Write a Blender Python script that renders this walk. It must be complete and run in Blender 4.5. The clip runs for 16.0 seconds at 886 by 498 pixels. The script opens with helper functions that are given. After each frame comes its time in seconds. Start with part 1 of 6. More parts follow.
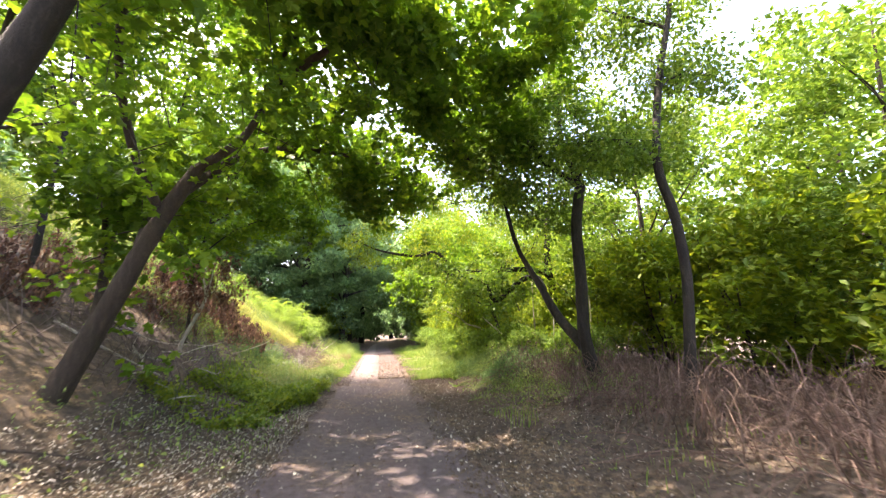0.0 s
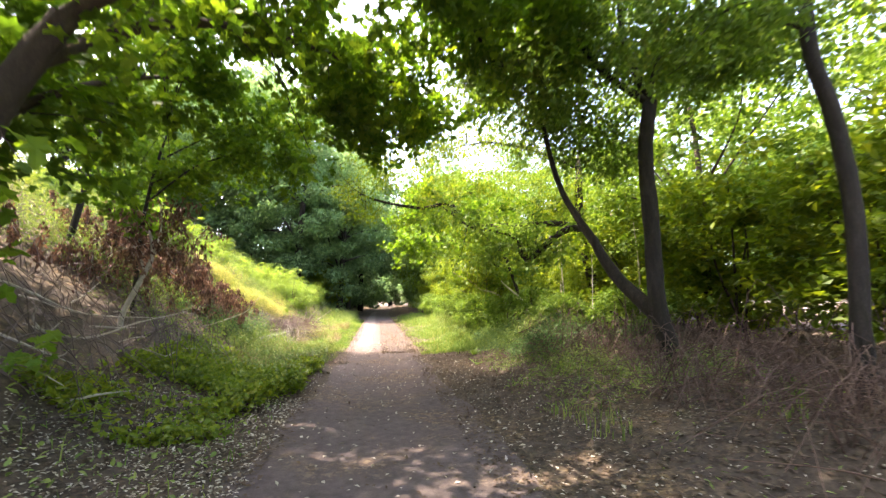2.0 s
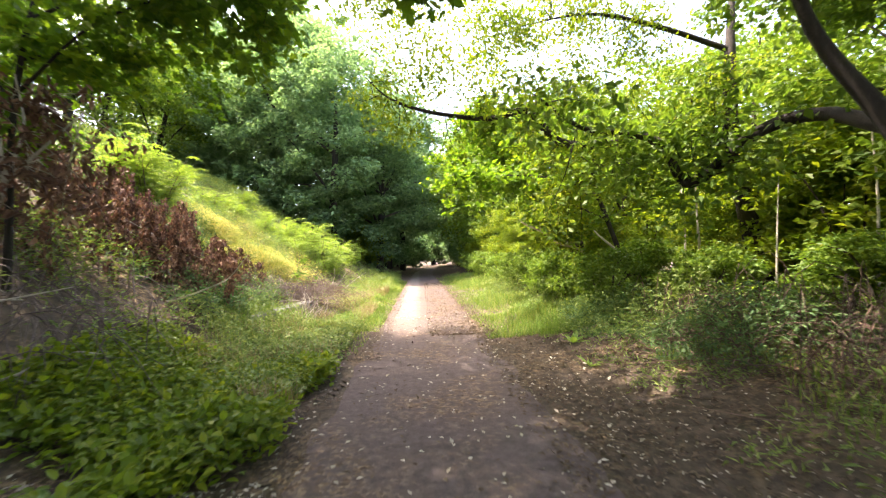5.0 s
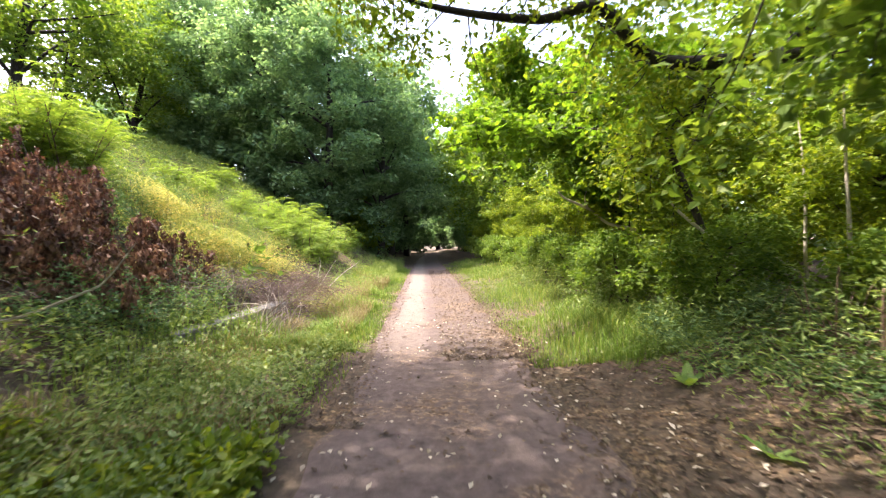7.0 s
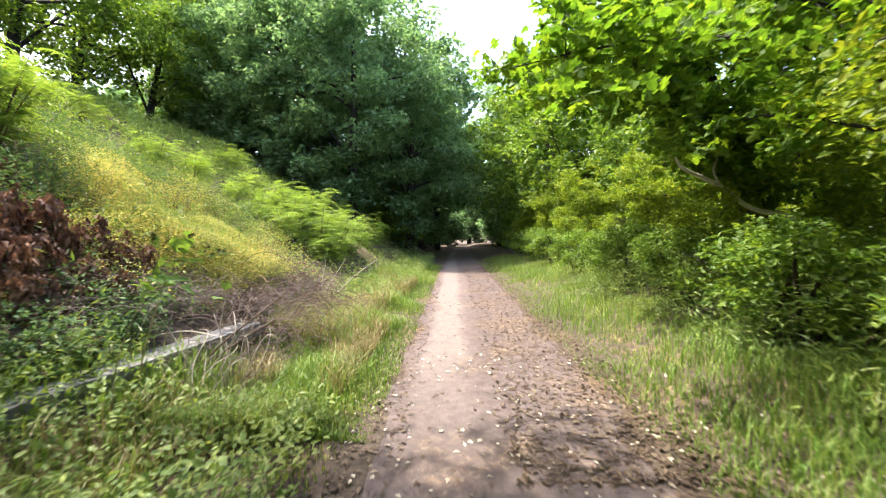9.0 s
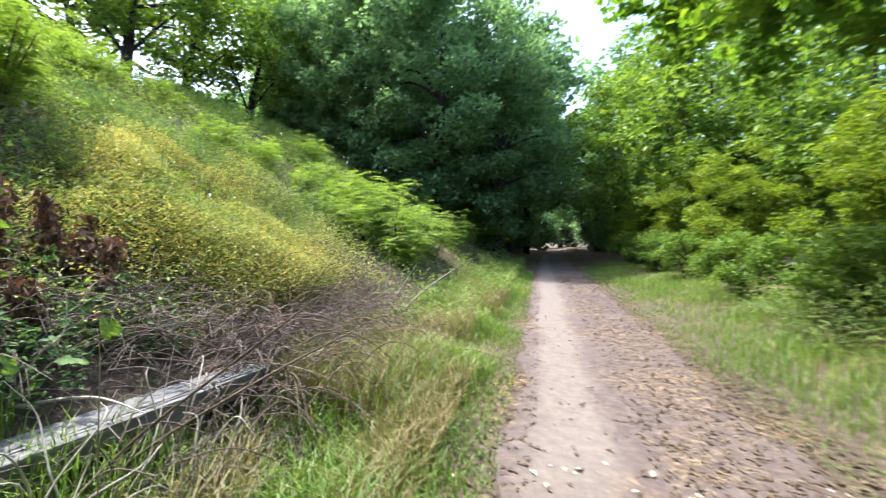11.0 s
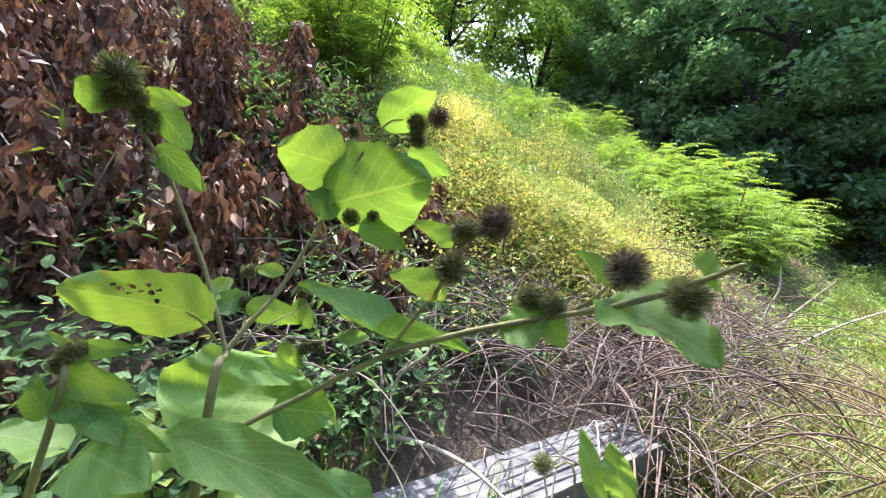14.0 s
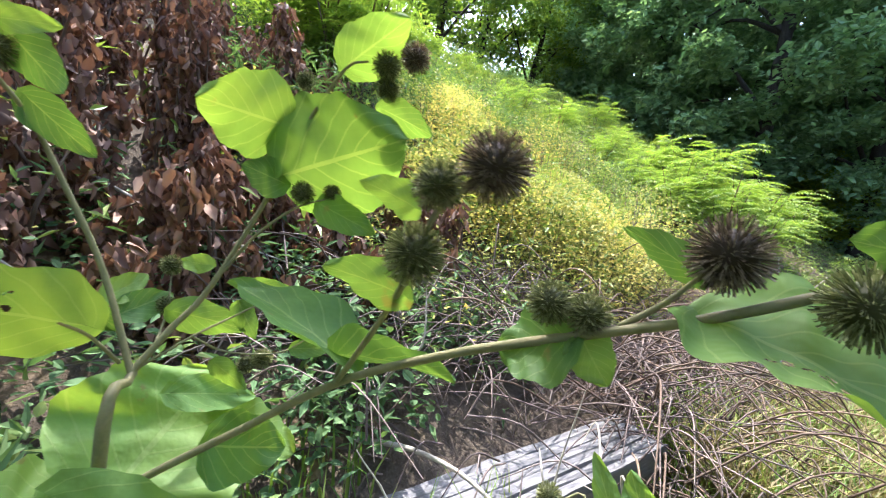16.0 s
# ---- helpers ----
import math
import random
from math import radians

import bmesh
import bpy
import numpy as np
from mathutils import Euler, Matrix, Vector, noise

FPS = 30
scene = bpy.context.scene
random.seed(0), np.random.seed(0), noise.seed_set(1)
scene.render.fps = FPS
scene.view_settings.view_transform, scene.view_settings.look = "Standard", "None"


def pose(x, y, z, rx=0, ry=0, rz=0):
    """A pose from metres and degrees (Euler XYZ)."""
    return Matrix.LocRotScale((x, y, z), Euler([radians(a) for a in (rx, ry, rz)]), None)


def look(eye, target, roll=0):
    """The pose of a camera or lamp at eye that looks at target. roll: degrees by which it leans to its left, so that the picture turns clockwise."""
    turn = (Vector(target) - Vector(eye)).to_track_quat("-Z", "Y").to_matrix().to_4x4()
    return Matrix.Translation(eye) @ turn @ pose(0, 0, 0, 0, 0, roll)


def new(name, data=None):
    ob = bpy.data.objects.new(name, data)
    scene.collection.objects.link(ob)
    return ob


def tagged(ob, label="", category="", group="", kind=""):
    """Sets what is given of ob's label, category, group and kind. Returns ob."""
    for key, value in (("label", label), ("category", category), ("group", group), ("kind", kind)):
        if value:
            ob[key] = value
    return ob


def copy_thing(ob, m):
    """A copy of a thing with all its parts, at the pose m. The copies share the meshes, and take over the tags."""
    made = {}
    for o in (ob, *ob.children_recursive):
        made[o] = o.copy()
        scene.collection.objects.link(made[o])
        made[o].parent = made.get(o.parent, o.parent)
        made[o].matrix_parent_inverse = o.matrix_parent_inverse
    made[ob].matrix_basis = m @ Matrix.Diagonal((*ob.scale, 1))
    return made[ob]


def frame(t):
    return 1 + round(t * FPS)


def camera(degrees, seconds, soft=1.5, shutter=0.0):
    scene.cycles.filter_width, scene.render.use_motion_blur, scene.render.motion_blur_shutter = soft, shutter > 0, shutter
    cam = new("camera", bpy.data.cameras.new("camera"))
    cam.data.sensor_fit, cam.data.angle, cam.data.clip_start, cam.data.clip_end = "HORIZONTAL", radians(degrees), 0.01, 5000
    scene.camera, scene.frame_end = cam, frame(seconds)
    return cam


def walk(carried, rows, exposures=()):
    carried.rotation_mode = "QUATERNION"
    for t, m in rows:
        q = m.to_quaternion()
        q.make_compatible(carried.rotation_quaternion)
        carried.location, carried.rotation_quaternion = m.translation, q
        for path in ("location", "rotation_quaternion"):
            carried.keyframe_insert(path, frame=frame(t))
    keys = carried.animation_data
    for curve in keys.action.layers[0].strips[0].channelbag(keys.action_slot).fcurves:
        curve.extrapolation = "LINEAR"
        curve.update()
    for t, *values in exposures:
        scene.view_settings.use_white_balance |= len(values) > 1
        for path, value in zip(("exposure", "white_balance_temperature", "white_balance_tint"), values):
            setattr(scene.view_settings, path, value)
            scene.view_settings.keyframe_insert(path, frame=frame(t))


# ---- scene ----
cam = camera(96.2, 16.0, 1.2, 0.5)
PATH = [
    (0, (0.198, 0.031, 1.595), (0.5, 1.963, 2.011), 0.6),
    (0.5, (0.14, 0.649, 1.587), (0.486, 2.555, 2.084), -0.4),
    (1, (0.097, 1.27, 1.573), (0.481, 3.198, 1.944), -1.4),
    (1.5, (0.087, 1.925, 1.566), (0.38, 3.878, 1.885), -1.6),
    (2, (0.094, 2.571, 1.571), (0.414, 4.529, 1.829), 0.1),
    (2.5, (0.097, 3.25, 1.579), (0.296, 5.237, 1.692), 0.9),
    (3, (0.088, 3.917, 1.583), (0.263, 5.9, 1.765), -0.9),
    (3.5, (0.075, 4.551, 1.583), (0.185, 6.536, 1.796), -1.2),
    (4, (0.068, 5.21, 1.583), (0.089, 7.201, 1.767), -2.7),
    (4.2, (0.066, 5.483, 1.584), (0.137, 7.481, 1.658), -1.1),
    (6.3, (0.039, 8.44, 1.63), (0.199, 10.434, 1.656), -0.8),
    (6.5, (0.03, 8.727, 1.632), (0.192, 10.719, 1.576), -0.5),
    (7, (-0.005, 9.457, 1.633), (0.09, 11.455, 1.606), -0.9),
    (7.5, (-0.024, 10.219, 1.633), (0.096, 12.213, 1.541), -1.5),
    (8, (-0.056, 10.976, 1.647), (0.083, 12.97, 1.587), -0.6),
    (8.2, (-0.078, 11.276, 1.651), (-0.021, 13.274, 1.563), -0.6),
    (10.3, (-0.331, 14.133, 1.595), (-0.504, 16.125, 1.616), -0.3),
    (10.5, (-0.37, 14.404, 1.61), (-0.639, 16.386, 1.631), 0.2),
    (11, (-0.581, 14.914, 1.598), (-1.063, 16.854, 1.549), 0.9),
    (11.5, (-0.891, 15.269, 1.604), (-1.701, 17.094, 1.496), 0.6),
    (12, (-1.224, 15.527, 1.652), (-2.447, 17.106, 1.545), 0.2),
    (12.5, (-1.526, 15.586, 1.648), (-2.975, 16.96, 1.544), -0.5),
    (13, (-1.874, 15.594, 1.643), (-3.374, 16.908, 1.487), 0.9),
    (13.5, (-2.051, 15.627, 1.602), (-3.563, 16.921, 1.402), 3.4),
    (14, (-2.159, 15.652, 1.571), (-3.669, 16.948, 1.379), 4.9),
    (14.5, (-2.221, 15.658, 1.558), (-3.728, 16.958, 1.358), 4.7),
    (15, (-2.231, 15.674, 1.567), (-3.737, 16.974, 1.354), 4.6),
    (15.5, (-2.245, 15.705, 1.561), (-3.746, 17.01, 1.347), 4.9),
    (16, (-2.24, 15.74, 1.552), (-3.727, 17.06, 1.333), 4.7),
]
walk(cam, [(t, look(eye, target, roll)) for t, eye, target, roll in PATH], [(0, 3.4, 7250, 23), (4.2, 3.3, 7500, 19), (6.5, 2.85, 7050, 21), (8, 2.8, 6900, 19), (10.5, 2.35, 6100, 9), (12.5, 2.7, 5900, 12), (16, 2.85, 5900, 14)])

# ---- light ----
SUN_AZ, SUN_EL = -75.0, 62.0     # degrees right of +y, above the horizon
sun_way = Vector((math.sin(radians(SUN_AZ)) * math.cos(radians(SUN_EL)), math.cos(radians(SUN_AZ)) * math.cos(radians(SUN_EL)), math.sin(radians(SUN_EL))))
world = bpy.data.worlds.new("sky")
scene.world = world
world.use_nodes = True
wn = world.node_tree.nodes
sky = wn.new("ShaderNodeTexSky")
sky.sky_type, sky.sun_disc = "NISHITA", False
sky.sun_elevation, sky.sun_rotation = radians(SUN_EL), radians(SUN_AZ)
sky.air_density, sky.dust_density, sky.ozone_density = 1.0, 4.0, 1.0
wn["Background"].inputs[1].default_value = 0.15
world.node_tree.links.new(sky.outputs[0], wn["Background"].inputs[0])
sun = new("sun", bpy.data.lights.new("sun", "SUN"))
sun.data.energy, sun.data.angle, sun.data.color = 2.3, radians(0.6), (1.0, 0.94, 0.82)
sun.matrix_world = look((0, 0, 40), Vector((0, 0, 40)) - sun_way)


# ---- materials ----
def node_mat(name):
    m = bpy.data.materials.new(name)
    m.use_nodes = True
    return m, m.node_tree.nodes, m.node_tree.links, m.node_tree.nodes["Principled BSDF"]


def ramp(nodes, stops):
    r = nodes.new("ShaderNodeValToRGB")
    els = r.color_ramp.elements
    while len(els) < len(stops):
        els.new(0.5)
    for e, (p, c) in zip(els, stops):
        e.position, e.color = p, (*c, 1)
    return r


def noise_node(nodes, links, scale, detail=4.0, coord="Object", rough=0.6, vector=None):
    n = nodes.new("ShaderNodeTexNoise")
    n.inputs["Scale"].default_value, n.inputs["Detail"].default_value, n.inputs["Roughness"].default_value = scale, detail, rough
    if vector is None:
        vector = nodes.new("ShaderNodeTexCoord").outputs[coord]
    links.new(vector, n.inputs["Vector"])
    return n


def leaf_mat(name, stops, translucent=0.35, glow=(1.15, 1.1, 0.5), rough=0.5, patch=0.35):
    """Leaves: colour varies from leaf to leaf and in broad patches; light passes through."""
    m, nodes, links, bsdf = node_mat(name)
    geo = nodes.new("ShaderNodeNewGeometry")
    r = ramp(nodes, stops)
    big = noise_node(nodes, links, 0.45, 2.0)
    mix = nodes.new("ShaderNodeMath")
    mix.operation = "MULTIPLY_ADD"
    sub = nodes.new("ShaderNodeMath")
    sub.operation = "MULTIPLY_ADD"
    links.new(geo.outputs["Random Per Island"], mix.inputs[0])
    mix.inputs[1].default_value = 1.0 - patch
    links.new(big.outputs["Fac"], sub.inputs[0])
    sub.inputs[1].default_value, sub.inputs[2].default_value = patch * 2.2, -patch * 0.6
    links.new(sub.outputs[0], mix.inputs[2])
    links.new(mix.outputs[0], r.inputs[0])
    links.new(r.outputs[0], bsdf.inputs["Base Color"])
    bsdf.inputs["Roughness"].default_value = rough
    bsdf.inputs["Specular IOR Level"].default_value = 0.35
    tr = nodes.new("ShaderNodeBsdfTranslucent")
    tint = nodes.new("ShaderNodeMix")
    tint.data_type, tint.blend_type = "RGBA", "MULTIPLY"
    tint.inputs[0].default_value = 1.0
    links.new(r.outputs[0], tint.inputs[6])
    tint.inputs[7].default_value = (*glow, 1)
    links.new(tint.outputs[2], tr.inputs[0])
    sh = nodes.new("ShaderNodeMixShader")
    sh.inputs[0].default_value = translucent
    links.new(bsdf.outputs[0], sh.inputs[1])
    links.new(tr.outputs[0], sh.inputs[2])
    links.new(sh.outputs[0], nodes["Material Output"].inputs[0])
    return m


def rough_mat(name, stops, scale=6.0, bump=0.4, rough=0.85, stretch=(1, 1, 1), fine=40.0, coord="Object", distance=0.02):
    """Bark, wood, dead stalks: two scales of variation and relief."""
    m, nodes, links, bsdf = node_mat(name)
    tc = nodes.new("ShaderNodeTexCoord")
    mp = nodes.new("ShaderNodeMapping")
    mp.inputs["Scale"].default_value = stretch
    links.new(tc.outputs[coord], mp.inputs[0])
    a = noise_node(nodes, links, scale, 6.0, vector=mp.outputs[0])
    b = noise_node(nodes, links, fine, 4.0, vector=mp.outputs[0])
    add = nodes.new("ShaderNodeMix")
    add.inputs[0].default_value = 0.4
    links.new(a.outputs["Fac"], add.inputs[2])
    links.new(b.outputs["Fac"], add.inputs[3])
    r = ramp(nodes, stops)
    links.new(add.outputs[0], r.inputs[0])
    links.new(r.outputs[0], bsdf.inputs["Base Color"])
    bsdf.inputs["Roughness"].default_value = rough
    bp = nodes.new("ShaderNodeBump")
    bp.inputs["Strength"].default_value, bp.inputs["Distance"].default_value = bump, distance
    links.new(add.outputs[0], bp.inputs["Height"])
    links.new(bp.outputs[0], bsdf.inputs["Normal"])
    return m


def twig_mat(name, stops):
    """Thin stalks: colour from stalk to stalk."""
    m, nodes, links, bsdf = node_mat(name)
    geo = nodes.new("ShaderNodeNewGeometry")
    n = noise_node(nodes, links, 25.0)
    mix = nodes.new("ShaderNodeMix")
    mix.inputs[0].default_value = 0.35
    links.new(geo.outputs["Random Per Island"], mix.inputs[2])
    links.new(n.outputs["Fac"], mix.inputs[3])
    r = ramp(nodes, stops)
    links.new(mix.outputs[0], r.inputs[0])
    links.new(r.outputs[0], bsdf.inputs["Base Color"])
    bsdf.inputs["Roughness"].default_value = 0.8
    return m


def earth_mat(name, bare, litter, pale, track):
    """Trodden earth: a ramp of bare soil, litter flecks, a paler strip along the trodden line from y 15 to 18 on."""
    m, nodes, links, bsdf = node_mat(name)
    tc = nodes.new("ShaderNodeTexCoord")
    big = noise_node(nodes, links, 0.7, 5.0)
    mid = noise_node(nodes, links, 9.0, 6.0, rough=0.7)
    fine = noise_node(nodes, links, 90.0, 3.0)
    soil = ramp(nodes, bare)
    links.new(mid.outputs["Fac"], soil.inputs[0])
    vor = nodes.new("ShaderNodeTexVoronoi")
    vor.inputs["Scale"].default_value = 26.0
    vor.inputs["Randomness"].default_value = 1.0
    links.new(tc.outputs["Object"], vor.inputs["Vector"])
    lr = ramp(nodes, litter)
    sep = nodes.new("ShaderNodeSeparateColor")
    links.new(vor.outputs["Color"], sep.inputs[0])
    links.new(sep.outputs[0], lr.inputs[0])
    mask = ramp(nodes, [(0.48, (0, 0, 0)), (0.62, (1, 1, 1))])
    links.new(big.outputs["Fac"], mask.inputs[0])
    mask2 = ramp(nodes, [(0.42, (0, 0, 0)), (0.6, (1, 1, 1))])
    links.new(mid.outputs["Fac"], mask2.inputs[0])
    mul = nodes.new("ShaderNodeMath")
    mul.operation = "MULTIPLY"
    links.new(mask.outputs[0], mul.inputs[0])
    links.new(mask2.outputs[0], mul.inputs[1])
    c1 = nodes.new("ShaderNodeMix")
    c1.data_type = "RGBA"
    links.new(mul.outputs[0], c1.inputs[0])
    links.new(soil.outputs[0], c1.inputs[6])
    links.new(lr.outputs[0], c1.inputs[7])
    out = c1.outputs[2]
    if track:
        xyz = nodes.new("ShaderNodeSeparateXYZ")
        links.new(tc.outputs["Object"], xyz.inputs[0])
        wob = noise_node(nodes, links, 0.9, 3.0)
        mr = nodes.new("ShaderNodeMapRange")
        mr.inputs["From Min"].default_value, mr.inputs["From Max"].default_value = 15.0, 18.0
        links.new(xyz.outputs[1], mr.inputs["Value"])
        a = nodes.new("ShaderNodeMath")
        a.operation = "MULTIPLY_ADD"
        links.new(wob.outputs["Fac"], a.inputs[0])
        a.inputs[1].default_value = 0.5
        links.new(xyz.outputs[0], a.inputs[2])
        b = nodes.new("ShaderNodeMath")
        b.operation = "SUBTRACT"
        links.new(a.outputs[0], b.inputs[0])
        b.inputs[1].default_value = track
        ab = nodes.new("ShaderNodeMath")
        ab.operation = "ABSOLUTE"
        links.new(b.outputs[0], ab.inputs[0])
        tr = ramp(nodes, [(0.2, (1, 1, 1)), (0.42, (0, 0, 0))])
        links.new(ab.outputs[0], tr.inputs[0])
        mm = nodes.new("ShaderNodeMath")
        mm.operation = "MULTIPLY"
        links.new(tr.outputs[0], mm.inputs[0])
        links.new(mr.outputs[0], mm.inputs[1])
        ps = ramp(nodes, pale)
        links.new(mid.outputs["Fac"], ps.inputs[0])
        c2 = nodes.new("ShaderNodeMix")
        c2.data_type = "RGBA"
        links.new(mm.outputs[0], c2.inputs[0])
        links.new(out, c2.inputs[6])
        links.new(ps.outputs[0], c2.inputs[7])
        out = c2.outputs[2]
    links.new(out, bsdf.inputs["Base Color"])
    bsdf.inputs["Roughness"].default_value = 0.95
    bsdf.inputs["Specular IOR Level"].default_value = 0.15
    h = nodes.new("ShaderNodeMix")
    h.inputs[0].default_value = 0.5
    links.new(mid.outputs["Fac"], h.inputs[2])
    links.new(fine.outputs["Fac"], h.inputs[3])
    bp = nodes.new("ShaderNodeBump")
    bp.inputs["Strength"].default_value, bp.inputs["Distance"].default_value = 0.7, 0.03
    links.new(h.outputs[0], bp.inputs["Height"])
    links.new(bp.outputs[0], bsdf.inputs["Normal"])
    return m


PATH_MAT = earth_mat("trodden_earth", [(0.25, (0.066, 0.052, 0.051)), (0.5, (0.103, 0.083, 0.079)), (0.75, (0.15, 0.121, 0.112))],
                     [(0.1, (0.08, 0.055, 0.04)), (0.5, (0.16, 0.11, 0.07)), (0.9, (0.24, 0.18, 0.12))],
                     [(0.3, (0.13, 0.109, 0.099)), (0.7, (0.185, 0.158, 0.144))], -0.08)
GROUND_MAT = earth_mat("woodland_soil", [(0.3, (0.042, 0.033, 0.026)), (0.5, (0.077, 0.061, 0.047)), (0.7, (0.13, 0.102, 0.076))],
                       [(0.1, (0.07, 0.05, 0.03)), (0.5, (0.17, 0.11, 0.06)), (0.9, (0.30, 0.22, 0.12))], None, 0)
BARK_DARK = rough_mat("dark_bark", [(0.3, (0.008, 0.006, 0.005)), (0.52, (0.021, 0.016, 0.012)), (0.75, (0.058, 0.049, 0.037))], 5.0, 0.9, 0.9, (3, 3, 0.6))
BARK_GREY = rough_mat("grey_brown_bark", [(0.3, (0.02, 0.015, 0.011)), (0.55, (0.05, 0.037, 0.027)), (0.75, (0.095, 0.075, 0.056))], 5.0, 0.9, 0.9, (3, 3, 0.6))
BARK_PALE = rough_mat("bleached_bark", [(0.3, (0.25, 0.22, 0.18)), (0.6, (0.45, 0.41, 0.35)), (0.8, (0.55, 0.5, 0.44))], 9.0, 0.5)
LEAF_MAPLE = leaf_mat("maple_leaf", [(0.0, (0.055, 0.128, 0.018)), (0.5, (0.109, 0.221, 0.023)), (1.0, (0.218, 0.323, 0.031))], 0.62)
LEAF_DARK = leaf_mat("oak_leaf", [(0.0, (0.095, 0.175, 0.090)), (0.5, (0.165, 0.285, 0.135)), (1.0, (0.285, 0.42, 0.19))], 0.5, (1.1, 1.1, 0.7))
LEAF_BRIGHT = leaf_mat("bush_leaf", [(0.0, (0.077, 0.144, 0.016)), (0.5, (0.154, 0.240, 0.022)), (1.0, (0.292, 0.336, 0.032))], 0.55)
LEAF_MID = leaf_mat("hedge_leaf", [(0.0, (0.059, 0.122, 0.022)), (0.5, (0.118, 0.214, 0.035)), (1.0, (0.236, 0.321, 0.055))], 0.52)
LEAF_LOCUST = leaf_mat("locust_leaf", [(0.0, (0.105, 0.200, 0.042)), (0.5, (0.18, 0.29, 0.055)), (1.0, (0.28, 0.37, 0.08))], 0.5)
LEAF_GOLD = leaf_mat("goldenrod_leaf", [(0.0, (0.13, 0.20, 0.055)), (0.35, (0.28, 0.33, 0.10)), (0.6, (0.50, 0.45, 0.13)), (1.0, (0.58, 0.46, 0.12))], 0.45, (1.05, 1.0, 0.7), 0.6, 0.7)
LEAF_WEED = leaf_mat("weed_leaf", [(0.0, (0.078, 0.142, 0.040)), (0.5, (0.155, 0.238, 0.062)), (1.0, (0.300, 0.360, 0.105))], 0.35)
# darker, cooler copy of weed_leaf, with shade partly put into the colour
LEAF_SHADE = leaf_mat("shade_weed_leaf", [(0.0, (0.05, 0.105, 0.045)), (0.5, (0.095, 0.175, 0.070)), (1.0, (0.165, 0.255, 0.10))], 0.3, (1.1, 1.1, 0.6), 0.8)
LEAF_DEAD = leaf_mat("withered_leaf", [(0.0, (0.040, 0.021, 0.016)), (0.5, (0.150, 0.079, 0.056)), (1.0, (0.40, 0.25, 0.17))], 0.15, (1.1, 0.9, 0.7), 0.7)
GRASS = leaf_mat("grass_blade", [(0.0, (0.069, 0.149, 0.022)), (0.55, (0.146, 0.253, 0.044)), (1.0, (0.371, 0.391, 0.131))], 0.4)
STRAW = leaf_mat("dry_grass", [(0.0, (0.120, 0.093, 0.035)), (0.5, (0.225, 0.187, 0.077)), (1.0, (0.360, 0.323, 0.140))], 0.3, (1.05, 1.0, 0.8))
LITTER_PALE = leaf_mat("pale_fallen_leaf", [(0.0, (0.22, 0.19, 0.14)), (0.6, (0.42, 0.38, 0.3)), (1.0, (0.6, 0.56, 0.47))], 0.1, (1, 1, 1), 0.7)
LITTER = leaf_mat("fallen_leaf", [(0.0, (0.034, 0.021, 0.014)), (0.5, (0.088, 0.059, 0.038)), (0.85, (0.15, 0.115, 0.075)), (1.0, (0.26, 0.23, 0.165))], 0.15, (1, 1, 1), 0.7)
TWIG = twig_mat("dead_twig", [(0.0, (0.036, 0.025, 0.023)), (0.5, (0.095, 0.068, 0.063)), (1.0, (0.25, 0.20, 0.18))])
TWIG_DARK = twig_mat("brown_stalk", [(0.0, (0.035, 0.022, 0.016)), (0.6, (0.10, 0.065, 0.045)), (1.0, (0.22, 0.15, 0.10))])
BRACKEN = twig_mat("dry_vine", [(0.0, (0.04, 0.024, 0.018)), (0.5, (0.10, 0.062, 0.045)), (1.0, (0.21, 0.14, 0.105))])


# ---- mesh helpers ----
rng = np.random.default_rng(7)


def np_mesh(name, verts, faces, mat, smooth=False):
    faces = np.asarray(faces, np.int32)
    me = bpy.data.meshes.new(name)
    me.vertices.add(len(verts))
    me.vertices.foreach_set("co", np.asarray(verts, np.float32).ravel())
    k = faces.shape[1]
    me.loops.add(faces.size)
    me.loops.foreach_set("vertex_index", faces.ravel())
    me.polygons.add(len(faces))
    me.polygons.foreach_set("loop_start", np.arange(0, faces.size, k, dtype=np.int32))
    me.polygons.foreach_set("use_smooth", np.full(len(faces), smooth))
    me.update(calc_edges=True)
    me.materials.append(mat)
    return me


def part(name, data, parent=None, label=""):
    ob = new(name, data)
    if parent is not None:
        ob.parent = parent
    if label:
        ob["label"] = label
    return ob


def merge(chunks):
    """Joins (verts, faces) chunks into one."""
    vs, fs, n = [], [], 0
    for v, f in chunks:
        vs.append(v)
        fs.append(np.asarray(f) + n)
        n += len(v)
    return np.concatenate(vs), np.concatenate(fs)


def smooth_line(pts, per=4):
    """Catmull-Rom through the points."""
    p = np.asarray(pts, float)
    if len(p) < 3:
        return np.array([p[0] + (p[-1] - p[0]) * s for s in np.linspace(0, 1, per + 1)])
    q = np.vstack([2 * p[0] - p[1], p, 2 * p[-1] - p[-2]])
    out = []
    for i in range(1, len(q) - 2):
        for s in np.arange(per) / per:
            out.append(0.5 * (2 * q[i] + (q[i + 1] - q[i - 1]) * s + (2 * q[i - 1] - 5 * q[i] + 4 * q[i + 1] - q[i + 2]) * s * s
                              + (3 * q[i] - q[i - 1] - 3 * q[i + 1] + q[i + 2]) * s ** 3))
    out.append(p[-1])
    return np.array(out)


